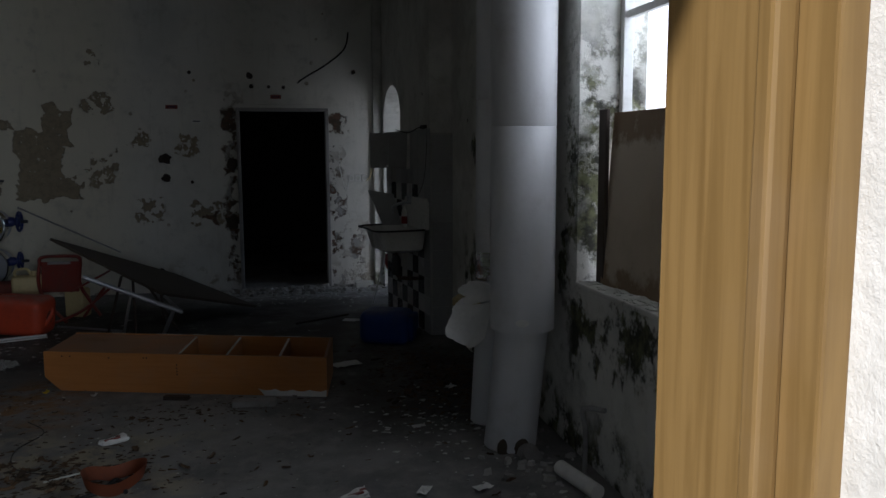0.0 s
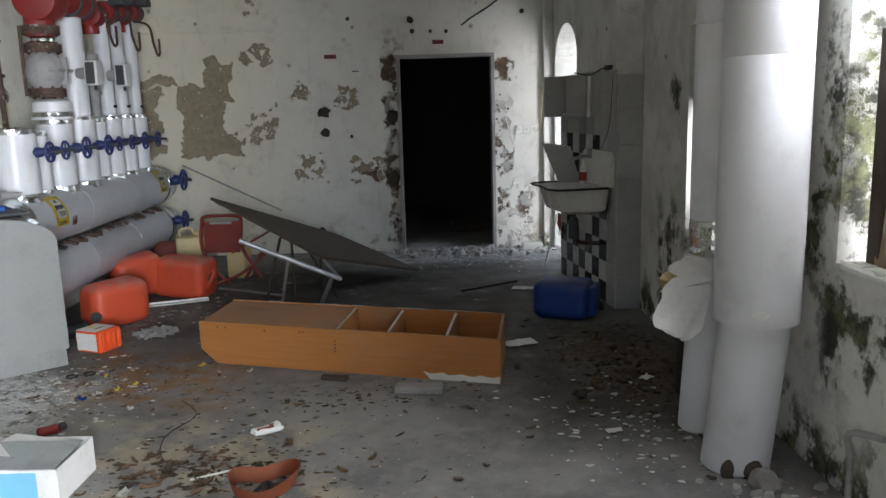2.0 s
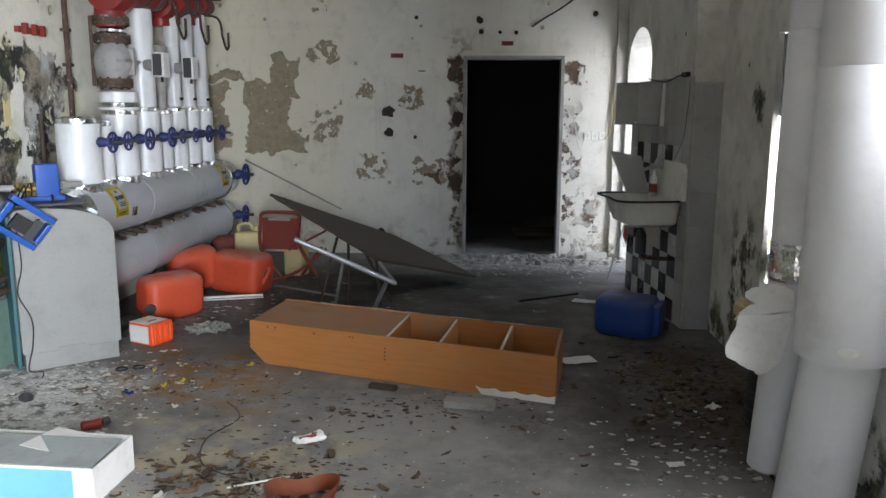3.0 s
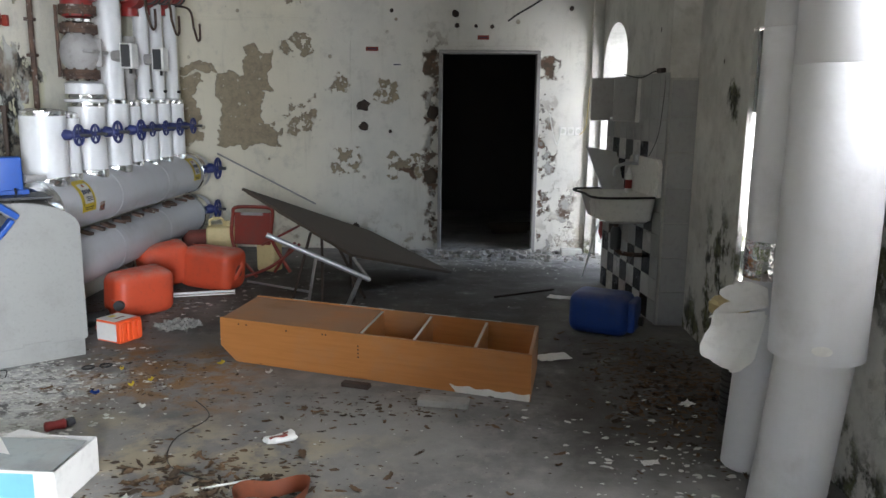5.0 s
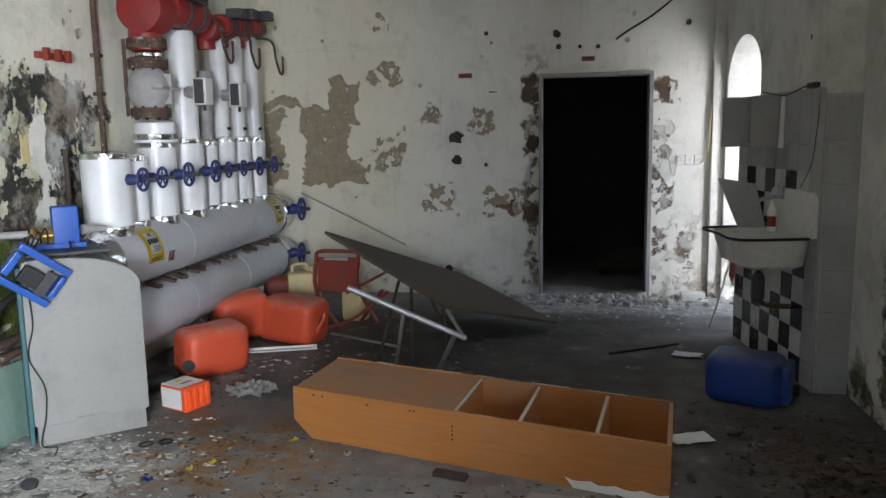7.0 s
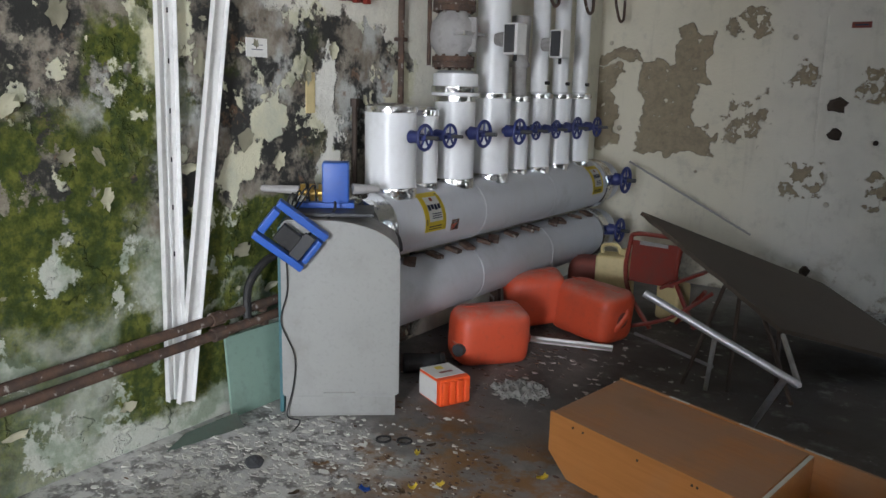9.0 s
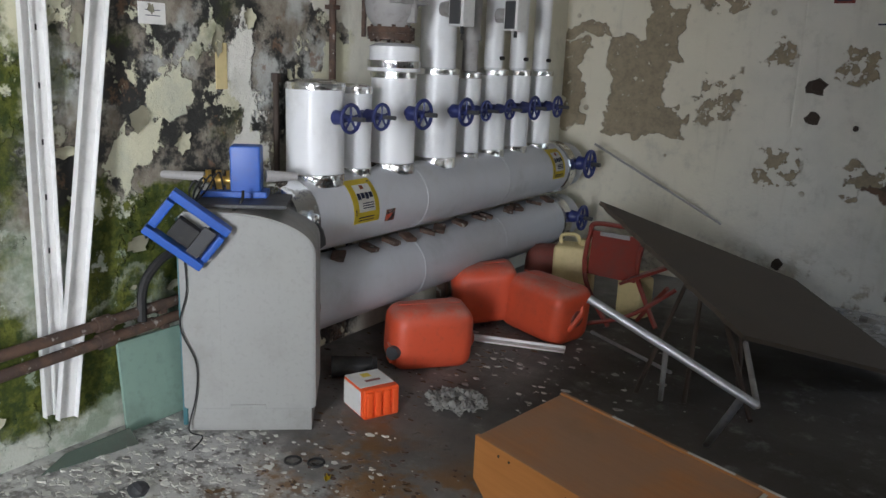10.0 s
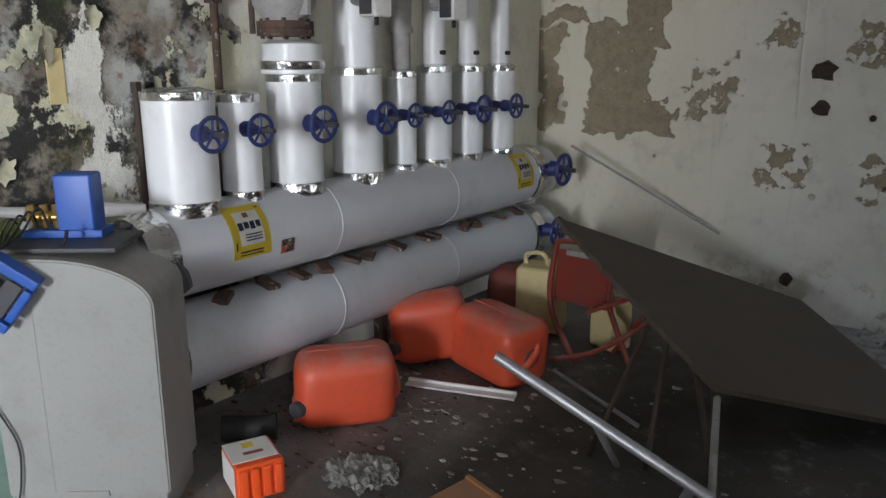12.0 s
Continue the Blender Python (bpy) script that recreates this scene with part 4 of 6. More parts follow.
def stock(y, r, top, kind):
    """An insulated valve stock rising off the upper header."""
    s = thing("insulated_pipe", "white jacketed vertical pipe with foil bands on the header", "pipe", pose(HX, y, 0), "stocks on the header")
    base = HZ1 + math.sqrt(max(HR ** 2 - (r * 0.9) ** 2, 0)) - 0.02
    b2 = HZ1 + HR - 0.005
    part("jacket", lathe([(r * 0.85, base), (r * 0.9, b2 - 0.03), (r, b2 - 0.028), (r, top)], 32), WHITE_JACKET, s, smooth=True)
    part("foil_band", lathe([(r * 0.98, b2 - 0.034), (r + 0.003, b2 - 0.030), (r + 0.004, b2 + 0.020), (r, b2 + 0.024)], 32), FOIL, s, smooth=True)
    part("foil_cap", lathe([(r, top - 0.03), (r + 0.003, top - 0.028), (r + 0.003, top), (r * 0.6, top + 0.015)], 32), FOIL, s, smooth=True)
    if kind == 1:
        part("collar", lathe([(0.10, top), (0.13, top + 0.004), (0.13, top + 0.05), (0.122, top + 0.055), (0.122, top + 0.12), (0.09, top + 0.135)], 32), WHITE_JACKET, s, smooth=True)
        part("foil_band", lathe([(0.131, top + 0.02), (0.133, top + 0.024), (0.133, top + 0.05), (0.13, top + 0.054)], 32), FOIL, s, smooth=True)
    if kind == 2:
        rr = r * (0.83 if r > 0.1 else 0.62)
        part("riser", lathe([(rr, top), (rr, 2.25)], 28), WHITE_JACKET, s, smooth=True)
        if r < 0.1:
            part("bolt", rod((0.0, -0.01, top + 0.07), (rr + 0.02, -0.01, top + 0.07), 0.012, 8), BLACK, s)
    if kind == 3:
        part("riser", lathe([(0.045, top), (0.045, 1.60), (0.06, 1.60), (0.06, 1.62), (0.05, 1.64), (0.06, 1.90)], 24), CAST, s, smooth=True)
    return s


for y, r, top, kind in STOCKS:
    stock(y, r, top, kind)
for y, r in ((5.60, 0.058), (5.81, 0.055), (6.13, 0.066), (6.51, 0.066), (6.71, 0.050), (6.97, 0.052), (7.27, 0.064), (7.58, 0.060)):
    handwheel(-1.985, y, 1.23, r, "handwheels on the stocks")
for y, r, z in ((8.08, 0.088, 0.83), (8.03, 0.080, 0.46)):
    handwheel(-1.95, y, z, r, "handwheels at the header ends")


def stub_valves():
    """The valve bodies behind the wheels, between the stocks."""
    for y in (5.60, 5.81, 6.13, 6.51, 6.71, 6.97, 7.27, 7.58):
        v = tagged(part("valve_stub", rod((HX + 0.01, y + 0.09, 1.23), (-2.07, y + 0.01, 1.23), 0.02, 12), WHEEL_BLUE), "blue valve neck in the pipe jacket", "valve", "valve necks")
    for y, z in ((8.08, 0.83), (8.03, 0.46)):
        tagged(part("valve_stub", rod((HX + 0.10, y + 0.02, z), (-2.02, y, z), 0.03, 12), WHEEL_BLUE), "blue valve neck at the header end", "valve", "valve necks")


stub_valves()


def flange(y, z, r, parent, x=HX):
    f = part("flange", lathe([(r, z - 0.014), (r, z + 0.014)], 24, m=Matrix.Translation((x, y, 0))), RUST, parent)
    for k in range(8):
        a = 2 * math.pi * k / 8
        part("bolt", rod((x + 0.8 * r * math.cos(a), y + 0.8 * r * math.sin(a), z - 0.025), (x + 0.8 * r * math.cos(a), y + 0.8 * r * math.sin(a), z + 0.025), 0.009, 6), RUST, f)


def big_valve():
    v = thing("check_valve", "grey cast iron valve body between rusty bolted flanges", "valve")
    y = 6.16
    part("body", lathe([(0.075, 1.60), (0.09, 1.64), (0.125, 1.69), (0.13, 1.74), (0.12, 1.80), (0.085, 1.845), (0.075, 1.86)], 30, m=Matrix.Translation((HX, y, 0))), CAST, v, smooth=True)
    part("rib", box(HX + 0.05, HX + 0.145, y - 0.012, y + 0.012, 1.65, 1.83, 0.006), CAST, v)
    part("rib", box(HX - 0.02, HX + 0.14, y - 0.11, y + 0.11, 1.735, 1.755, 0.006), CAST, v)
    for z in (1.585, 1.615, 1.875, 1.905, 1.99, 2.02):
        flange(y, z, 0.115, v)
    part("foil_joint", lathe([(0.06, 1.92), (0.08, 1.93), (0.085, 1.95), (0.07, 1.975)], 20, m=Matrix.Translation((HX, y, 0))), FOIL, v, smooth=True)
    part("tie_rod", rod((HX - 0.10, y - 0.085, 1.58), (HX - 0.10, y - 0.085, 2.03), 0.012, 8), RUST, v)
    for yy, z in ((6.50, 1.74), (7.06, 1.745)):
        a = thing("valve_actuator", "pale grey electric valve actuator box", "actuator", pose(-2.07, yy, z), "actuators")
        part("housing", box(-0.02, 0.07, -0.035, 0.075, -0.085, 0.085, 0.008), WHITE, a)
        part("dark_front", box(-0.005, 0.055, -0.05, -0.036, -0.075, 0.075, 0.003), DARK_PLASTIC, a)
        part("cable_gland", rod((0.03, 0.02, -0.12), (0.03, 0.02, -0.085), 0.01, 10), BLACK, a)
        part("neck", rod((-0.09, 0.02, 0), (-0.02, 0.02, 0), 0.04, 12), CAST, a)


big_valve()


def pump(y, z, s, label, span):
    p = thing("circulation_pump", label, "pump", group="red pumps")
    part("volute", lathe([(0.05 * s, -0.11 * s), (0.12 * s, -0.09 * s), (0.14 * s, 0), (0.12 * s, 0.09 * s), (0.05 * s, 0.11 * s)], 24, "y", Matrix.Translation((HX + 0.02, y, z))), RED, p, smooth=True)
    part("elbow", tube([(HX, y, z - 0.20 * s), (HX, y, z - 0.1 * s), (HX + 0.02, y + 0.06 * s, z), (HX + 0.06, y + 0.22 * s, z + 0.03)], 0.085 * s, 14), RED, p, smooth=True)
    part("motor", lathe([(0.085 * s, 0), (0.09 * s, 0.02), (0.09 * s, span), (0.07 * s, span + 0.02)], 22, "y", Matrix.Translation((HX + 0.08, y + 0.1, z + 0.03))), RED, p, smooth=True)
    part("terminal_box", box(HX + 0.10, HX + 0.22, y + 0.12, y + 0.12 + span * 0.7, z + 0.08, z + 0.15, 0.01), DARK_PLASTIC, p)
    for k in (0.35, 0.8):
        part("clamp", lathe([(0.1 * s, -0.012), (0.1 * s, 0.012)], 20, "y", Matrix.Translation((HX + 0.08, y + 0.1 + span * k, z + 0.03))), DARK_PLASTIC, p)


pump(6.16, 2.20, 1.15, "large red cast iron circulation pump over the valve", 0.42)
for k, y in enumerate((6.98, 7.20, 7.52)):
    pump(y, 2.20 + 0.03 * k, 0.72, "smaller red circulation pump with a dark motor", 0.16)
for y, x in ((7.02, -2.06), (7.52, -2.06), (8.15, -2.10)):
    u = thing("siphon_pipe", "rusty bent gauge pipe shaped like a hook", "pipe", pose(x, y, 2.04), "gauge siphons")
    part("bend", tube([(LX - x, -0.09, 0.21), (-0.06, -0.09, 0.20), (-0.01, -0.08, 0.03), (0, -0.045, -0.05), (0, 0, -0.075), (0, 0.045, -0.05), (0, 0.05, 0.02), (0, 0.05, 0.08)], 0.010), RUST, u, smooth=True)
r1 = thing("rusty_riser", "thin rusty pipe running up the wall", "pipe")
part("pipe", rod((LX + 0.03, 5.98, 1.36), (LX + 0.03, 5.98, H - 0.01), 0.017, 12), RUST, r1, smooth=True)
for z in (1.7, 1.92):
    part("clip", box(LX, LX + 0.055, 5.955, 6.005, z, z + 0.02, 0.003), RUST, r1)
r2 = thing("black_riser", "thin black pipe standing behind the header", "pipe")
part("pipe", rod((LX + 0.035, 5.60, 0.3), (LX + 0.035, 5.60, 1.38), 0.014, 12), DARKWOOD, r2, smooth=True)
part("nut", rod((LX + 0.035, 5.60, 1.36), (LX + 0.035, 5.60, 1.40), 0.022, 6), DARKWOOD, r2)
rb = thing("red_bracket", "red painted steel pipe bracket on the wall", "bracket")
part("bar", box(LX, LX + 0.03, 5.46, 5.70, 1.87, 1.905, 0.004), CHAIR_RED, rb)
for y in (5.50, 5.60, 5.68):
    part("lug", box(LX + 0.03, LX + 0.06, y - 0.015, y + 0.015, 1.86, 1.925, 0.004), CHAIR_RED, rb)


def brackets():
    """Rusty supports and rags lying between the two headers."""
    rng = random.Random(9)
    for k in range(13):
        y = 5.72 + k * 0.175
        tagged(part("header_bracket", box(-0.05, 0.035, -0.03, 0.035, 0, 0.022, 0.004), RUST, m=pose(HX + 0.06, y + rng.uniform(-0.07, 0.07), HZ2 + HR - 0.014, rng.uniform(-6, 6), 14, rng.uniform(-80, 80))), "rusty steel spacer between the pipe headers", "bracket", "spacers")
    for y in (5.55, 6.7, 7.9):
        tagged(part("header_stand", box(HX - 0.03, HX + 0.03, y - 0.02, y + 0.02, 0, HZ2 - HR + 0.02, 0.003), RUST), "rusty steel post under the lower header", "post", "header posts")


brackets()

# ---- water softener cabinet ----
CAB = pose(-2.22, 4.885, 0, 0, 0, 39.5)


def softener():
    c = thing("water_softener", "grey plastic water softener cabinet with a rounded lid edge", "cabinet", CAB)
    out = [(0, 0.10), (0.515, 0.10), (0.515, 0.74)] + [(0.515 - 0.34 * (1 - math.cos(a)), 0.74 + 0.155 * math.sin(a)) for a in np.linspace(0.12, math.pi / 2, 12)] + [(0.10, 0.90), (0.02, 0.895), (0, 0.87)]
    part("body", prism(out, 0.33, bevel=0.006), CABINET, c, smooth=True)
    part("plinth", box(0.012, 0.50, 0.01, 0.32, 0, 0.099, 0.005), CABINET, c)
    part("grip", box(0.18, 0.32, -0.005, 0.004, 0.098, 0.118, 0.002), CABINET, c)
    lip = [(0.515 - 0.35 * (1 - math.cos(a)) + 0.010, 0.70 + 0.225 * math.sin(a)) for a in np.linspace(0.0, math.pi / 2, 14)]
    low = [(x - 0.025, z - 0.02) for x, z in reversed(lip)]
    part("lid_lip", prism(lip + low, 0.04, Matrix.Translation((0.012, 0.325, 0))), DARK_PLASTIC, c, smooth=True)
    part("lid", box(0.03, 0.40, 0.05, 0.32, 0.902, 0.918, 0.006), DARK_PLASTIC, c)
    part("back_edge", box(-0.02, -0.001, 0.06, 0.33, 0, 0.86, 0.004), TEAL, c)
    part("crease", box(0.145, 0.149, -0.0015, 0.002, 0.12, 0.86), CABINET, c)
    cab = part("cable", tube([(0.02, -0.012, 0.80), (0.03, -0.012, 0.6), (0.0, -0.012, 0.45), (0.055, -0.012, 0.3), (0.05, -0.015, 0.16), (0.02, -0.02, 0.02), (0.08, -0.06, 0.01), (0.06, -0.16, 0.006)], 0.0032), BLACK, c, "thin black cable", True)
    return c


softener()


def control_head():
    v = thing("control_valve", "blue softener control valve with brass fittings", "valve")
    m = CAB
    part("motor_cover", box(0.165, 0.285, 0.20, 0.30, 0.92, 1.125, 0.012, 3), BLUE, v, m=m, smooth=True)
    part("cover_foot", box(0.05, 0.31, 0.19, 0.30, 0.919, 0.945, 0.005), BLUE, v, m=m)
    part("brass_body", rod((0.06, 0.22, 0.985), (0.165, 0.22, 0.985), 0.017, 14), BRASS, v, m=m, smooth=True)
    for k in (0.08, 0.12, 0.16):
        part("brass_nut", rod((k, 0.22, 0.95), (k, 0.22, 1.025), 0.013, 6), BRASS, v, m=m)
    part("spindle", rod((-0.16, 0.26, 1.0), (0.06, 0.24, 0.995), 0.014, 10, 0.02), CAST, v, m=m)
    part("outlet", rod((0.30, 0.26, 1.0), (0.42, 0.30, 0.995), 0.026, 12, 0.015), CAST, v, m=m)
    part("white_cap", rod((0.075, 0.17, 0.965), (0.075, 0.20, 0.965), 0.015, 12), WHITE, v, m=m)
    for k in range(4):
        part("lead", tube([(0.05 + 0.03 * k, 0.20, 0.95), (0.04 + 0.03 * k, 0.16, 0.99 + 0.012 * k), (0.02 + 0.02 * k, 0.14, 0.95), (0.05, 0.05, 0.905 + 0.004 * k)], 0.004, 6), BLACK, v, m=m)
    f = thing("blue_cover_frame", "open blue plastic cover hanging off the softener by its cable", "cover", CAB @ pose(0.05, -0.05, 0.84, 6, 38, 8) @ Matrix.Scale(0.84, 4))
    for a in ((-0.15, 0.15, -0.035, 0.035, 0.08, 0.12), (-0.15, 0.15, -0.035, 0.035, -0.12, -0.082), (-0.15, -0.11, -0.035, 0.035, -0.07, 0.07), (0.12, 0.15, -0.035, 0.035, -0.07, 0.07)):
        part("rail", box(*a, 0.008, 2), BLUE, f)
    part("circuit_box", box(-0.06, 0.05, -0.02, 0.03, -0.065, 0.03, 0.005), BLACK, f)
    part("flap", box(0.05, 0.11, -0.01, 0.0, -0.10, 0.06, 0.002), DARK_PLASTIC, f)
    part("lead", tube([(0.05, 0.02, 0.0), (0.10, 0.08, 0.10), (0.12, 0.16, 0.2), (0.10, 0.2, 0.24)], 0.007), BLACK, f, smooth=True)


control_head()


def wall_pipes():
    for k, (z0, z1, x) in enumerate(((0.45, 0.51, LX + 0.10), (0.375, 0.45, LX + 0.11))):
        p = thing("rusty_pipe", "long rusty water pipe running along the mossy wall", "pipe", group="pipes along the wall")
        part("pipe", rod((x, 2.6, z0 - 0.05), (x, 5.15, z1), 0.021, 14), RUST, p, smooth=True)
        part("coupling", rod((x, 4.62, z0 + (z1 - z0 + 0.05) * 0.79 - 0.05), (x, 4.68, z0 + (z1 - z0 + 0.05) * 0.82 - 0.05), 0.03, 12), RUST, p)
        part("holder", box(LX, x, 4.90, 4.93, z1 - 0.05, z1 - 0.03), RUST, p)
    h = thing("black_hose", "black rubber hose curving down to the pipes", "hose")
    part("hose", tube([(LX + 0.12, 4.80, 0.46), (LX + 0.10, 4.83, 0.60), (LX + 0.12, 4.92, 0.70), (LX + 0.14, 5.05, 0.72)], 0.018), BLACK, h, smooth=True)


wall_pipes()


def strips():
    for a, b, w in (((LX + 0.033, 4.479, 0.17), (LX + 0.012, 4.535, 2.3), 0.044), ((LX + 0.063, 4.50, 0.155), (LX + 0.04, 4.845, 2.3), 0.037)):
        s = thing("white_strip", "long white metal channel leaning on the mossy wall", "strip", group="leaning strips")
        a, b = Vector(a), Vector(b)
        d = b - a
        bm = box(-0.004, 0.0, -w, w, 0, d.length)
        ux = (Vector((1, 0, 0)) - d.normalized() * d.normalized().x).normalized()
        uy = d.normalized().cross(ux)
        mm = Matrix(((ux.x, uy.x, d.normalized().x, a.x), (ux.y, uy.y, d.normalized().y, a.y), (ux.z, uy.z, d.normalized().z, a.z), (0, 0, 0, 1)))
        part("web", bm, WHITE, s, m=mm)
        part("lip", box(0.001, 0.022, -w, -w + 0.004, 0, d.length), WHITE, s, m=mm)
        part("lip", box(0.001, 0.022, w - 0.004, w, 0, d.length), WHITE, s, m=mm)
        if w == 0.044:
            part("fold", box(0.001, 0.01, -0.008, 0.002, 0, d.length), WHITE, s, m=mm)
            for k in range(9):
                part("slot", box(0.0005, 0.002, 0.012, 0.018, 0.6 + k * 0.19, 0.62 + k * 0.19), BLACK, s, m=mm)
    tagged(part("green_board", box(0, 0.014, 0, 0.44, 0, 0.37, 0.003), GREENBOARD, m=pose(LX + 0.06, 4.74, 0.0, 0, -5, 0)), "pale green board leaning low against the wall", "board")
    tagged(part("green_shard", prism([(0, 0), (0.36, 0.0), (0.34, 0.07), (0.1, 0.05)], 0.012, pose(LX + 0.12, 4.36, 0.0, 0, 0, 80) @ pose(0, 0, 0, -24)), MOULDY), "broken piece of green board on the floor", "board")
    n = tagged(part("wall_notice", box(LX, LX + 0.003, 4.935, 5.055, 1.575, 1.655), PAPER), "small white printed notice on the mouldy wall", "notice")
    for z in (1.625, 1.605):
        part("print_bar", box(LX + 0.003, LX + 0.0036, 4.965, 5.03, z, z + 0.003), INK, n)
    tagged(part("wall_plate", box(LX, LX + 0.006, 5.29, 5.35, 1.33, 1.52, 0.002), YELLOWED), "yellowed blank plate screwed to the wall", "plate")


strips()

# ---- jerrycans and chair ----


def jerrycan(label, m, mat, size=(0.42, 0.28, 0.31), group="jerrycans"):
    """A can lying down: width along x, depth y, height z; the neck on one end."""
    w, d, h = size
    c = thing("jerrycan", label, "jerrycan", m, group)
    bm = box(-w / 2, w / 2, -d / 2, d / 2, 0, h, 0.098, 7)
    for v in bm.verts:
        v.co *= 1 + 0.035 * noise.noise(v.co * 6)
    part("body", bm, mat, c, smooth=True)
    nk = part("neck_boss", box(-w / 2 - 0.012, -w / 2 + 0.03, -d / 2 + 0.02, -d / 2 + 0.11, 0.05, 0.14, 0.015, 2), mat, c, smooth=True)
    part("cap", rod((-w / 2 - 0.004, -d / 2 + 0.010, 0.11), (-w / 2 + 0.035, -d / 2 + 0.045, 0.11), 0.034, 16), DARK_PLASTIC, c)
    part("handle", tube([(w / 2 - 0.012, -0.05, h * 0.32), (w / 2 + 0.006, -0.04, h * 0.42), (w / 2 + 0.006, 0.02, h * 0.58), (w / 2 - 0.012, 0.04, h * 0.70)], 0.016), mat, c, smooth=True)
    # A darker disc paints the shade of the grip's hollow.
    part("recess_shade", lathe([(0.052, w / 2 - 0.004), (0.046, w / 2 + 0.003), (0.03, w / 2 + 0.001)], 16, "x", Matrix.Translation((0, 0.0, h * 0.5))), DULL_RED, c, "dull red disc painting the shaded hollow behind the grip", True)
    part("seam", box(-w / 2 + 0.05, w / 2 - 0.05, -0.004, 0.004, h - 0.002, h + 0.003, 0.001, 1), mat, c)
    return c


jerrycan("dusty orange-red plastic jerrycan lying on its side by the headers", pose(-1.90, 6.11, 0.0, 0, 0, 50), ORANGE)
jerrycan("scuffed orange-red jerrycan lying flat with a dented end", pose(-1.655, 6.90, 0.0, 0, 4, -14), ORANGE, (0.46, 0.30, 0.32))
jerrycan("orange-red jerrycan wedged behind others under the header", pose(-1.98, 6.83, 0.03, 0, -8, 40), ORANGE, (0.38, 0.26, 0.33))
jerrycan("dull red jerrycan in the corner under the header", pose(-1.93, 7.62, 0.0, 0, 0, 20), DULL_RED, (0.40, 0.30, 0.33))


def yellow_can(m, label, s=1.0):
    c = thing("canister", label, "canister", m, "yellowed canisters")
    part("body", box(-0.125 * s, 0.125 * s, -0.10 * s, 0.10 * s, 0, 0.36 * s, 0.03, 3), YELLOWED, c, smooth=True)
    part("neck", rod((0.06 * s, 0, 0.355 * s), (0.06 * s, 0, 0.40 * s), 0.03, 16), YELLOWED, c)
    part("handle", tube([(-0.09 * s, 0, 0.35 * s), (-0.09 * s, 0, 0.41 * s), (0, 0, 0.42 * s), (0.03 * s, 0, 0.36 * s)], 0.012), YELLOWED, c, smooth=True)


yellow_can(pose(-1.76, 7.52, 0.03, 0, 0, 15), "yellowed plastic canister standing by the red chair")
yellow_can(pose(-1.36, 7.55, 0.0, 0, 0, -20), "smaller yellowed canister behind the red chair", 0.72)


def small_canister():
    c = thing("small_canister", "small bright orange ribbed canister with white label", "canister", pose(-1.725, 5.40, 0.0, 0, 0, 66))
    part("body", box(0.0, 0.17, 0.0, 0.20, 0, 0.135, 0.014, 3), BRIGHT_ORANGE, c, smooth=True)
    for k in range(4):
        part("rib", box(0.010 + k * 0.040, 0.040 + k * 0.040, -0.014, 0.02, 0.012, 0.125, 0.010, 3), BRIGHT_ORANGE, c, smooth=True)
    l = part("label", box(-0.001, 0.160, 0.035, 0.19, 0.134, 0.1365), PAPER, c, "white printed label")
    part("side_label", box(-0.0025, 0.001, 0.03, 0.19, 0.012, 0.12), PAPER, c)
    part("print_patch", box(0.06, 0.10, 0.13, 0.17, 0.1365, 0.1370), MUSTARD, l)
    part("print_bar", box(0.05, 0.12, 0.08, 0.10, 0.1365, 0.1370), CHAIR_RED, l)
    part("cap", rod((0.05, 0.20, 0.07), (0.05, 0.235, 0.07), 0.025, 14), RED, c)


small_canister()


def folding_chair():
    c = thing("folding_chair", "broken red folding chair leaning by the wall", "chair", pose(-1.46, 7.36, 0.0, 0, 0, -4))
    part("back_panel", box(-0.155, 0.155, -0.012, 0.006, 0.255, 0.525, 0.006), CHAIR_RED, c, m=pose(0, 0.0, 0, -6))
    part("back_frame", tube([(0.09, -0.15, 0.016), (-0.09, -0.08, 0.19), (-0.17, 0.0, 0.33), (-0.17, 0.045, 0.50), (-0.15, 0.055, 0.56), (0.0, 0.056, 0.57), (0.15, 0.055, 0.56), (0.17, 0.045, 0.50), (0.17, 0.0, 0.33), (0.25, -0.05, 0.20), (0.36, -0.11, 0.06)], 0.015, 10), CHAIR_RED, c, smooth=True)
    part("leg", tube([(-0.02, -0.20, 0.02), (0.2, -0.12, 0.10), (0.42, -0.02, 0.28)], 0.013, 10), CHAIR_RED, c, smooth=True)
    part("leg", tube([(0.16, 0.10, 0.01), (0.28, 0.0, 0.16), (0.40, -0.10, 0.30)], 0.013, 10), CHAIR_RED, c, smooth=True)
    part("seat", box(0.16, 0.46, -0.16, 0.12, 0.0, 0.018, 0.005), CHAIR_RED, c, m=pose(0, 0, 0.20, 0, -28, 0))
    part("label_plate", box(-0.10, 0.09, -0.018, -0.0125, 0.50, 0.525), CAST, c, m=pose(0, 0, 0, -6))


folding_chair()


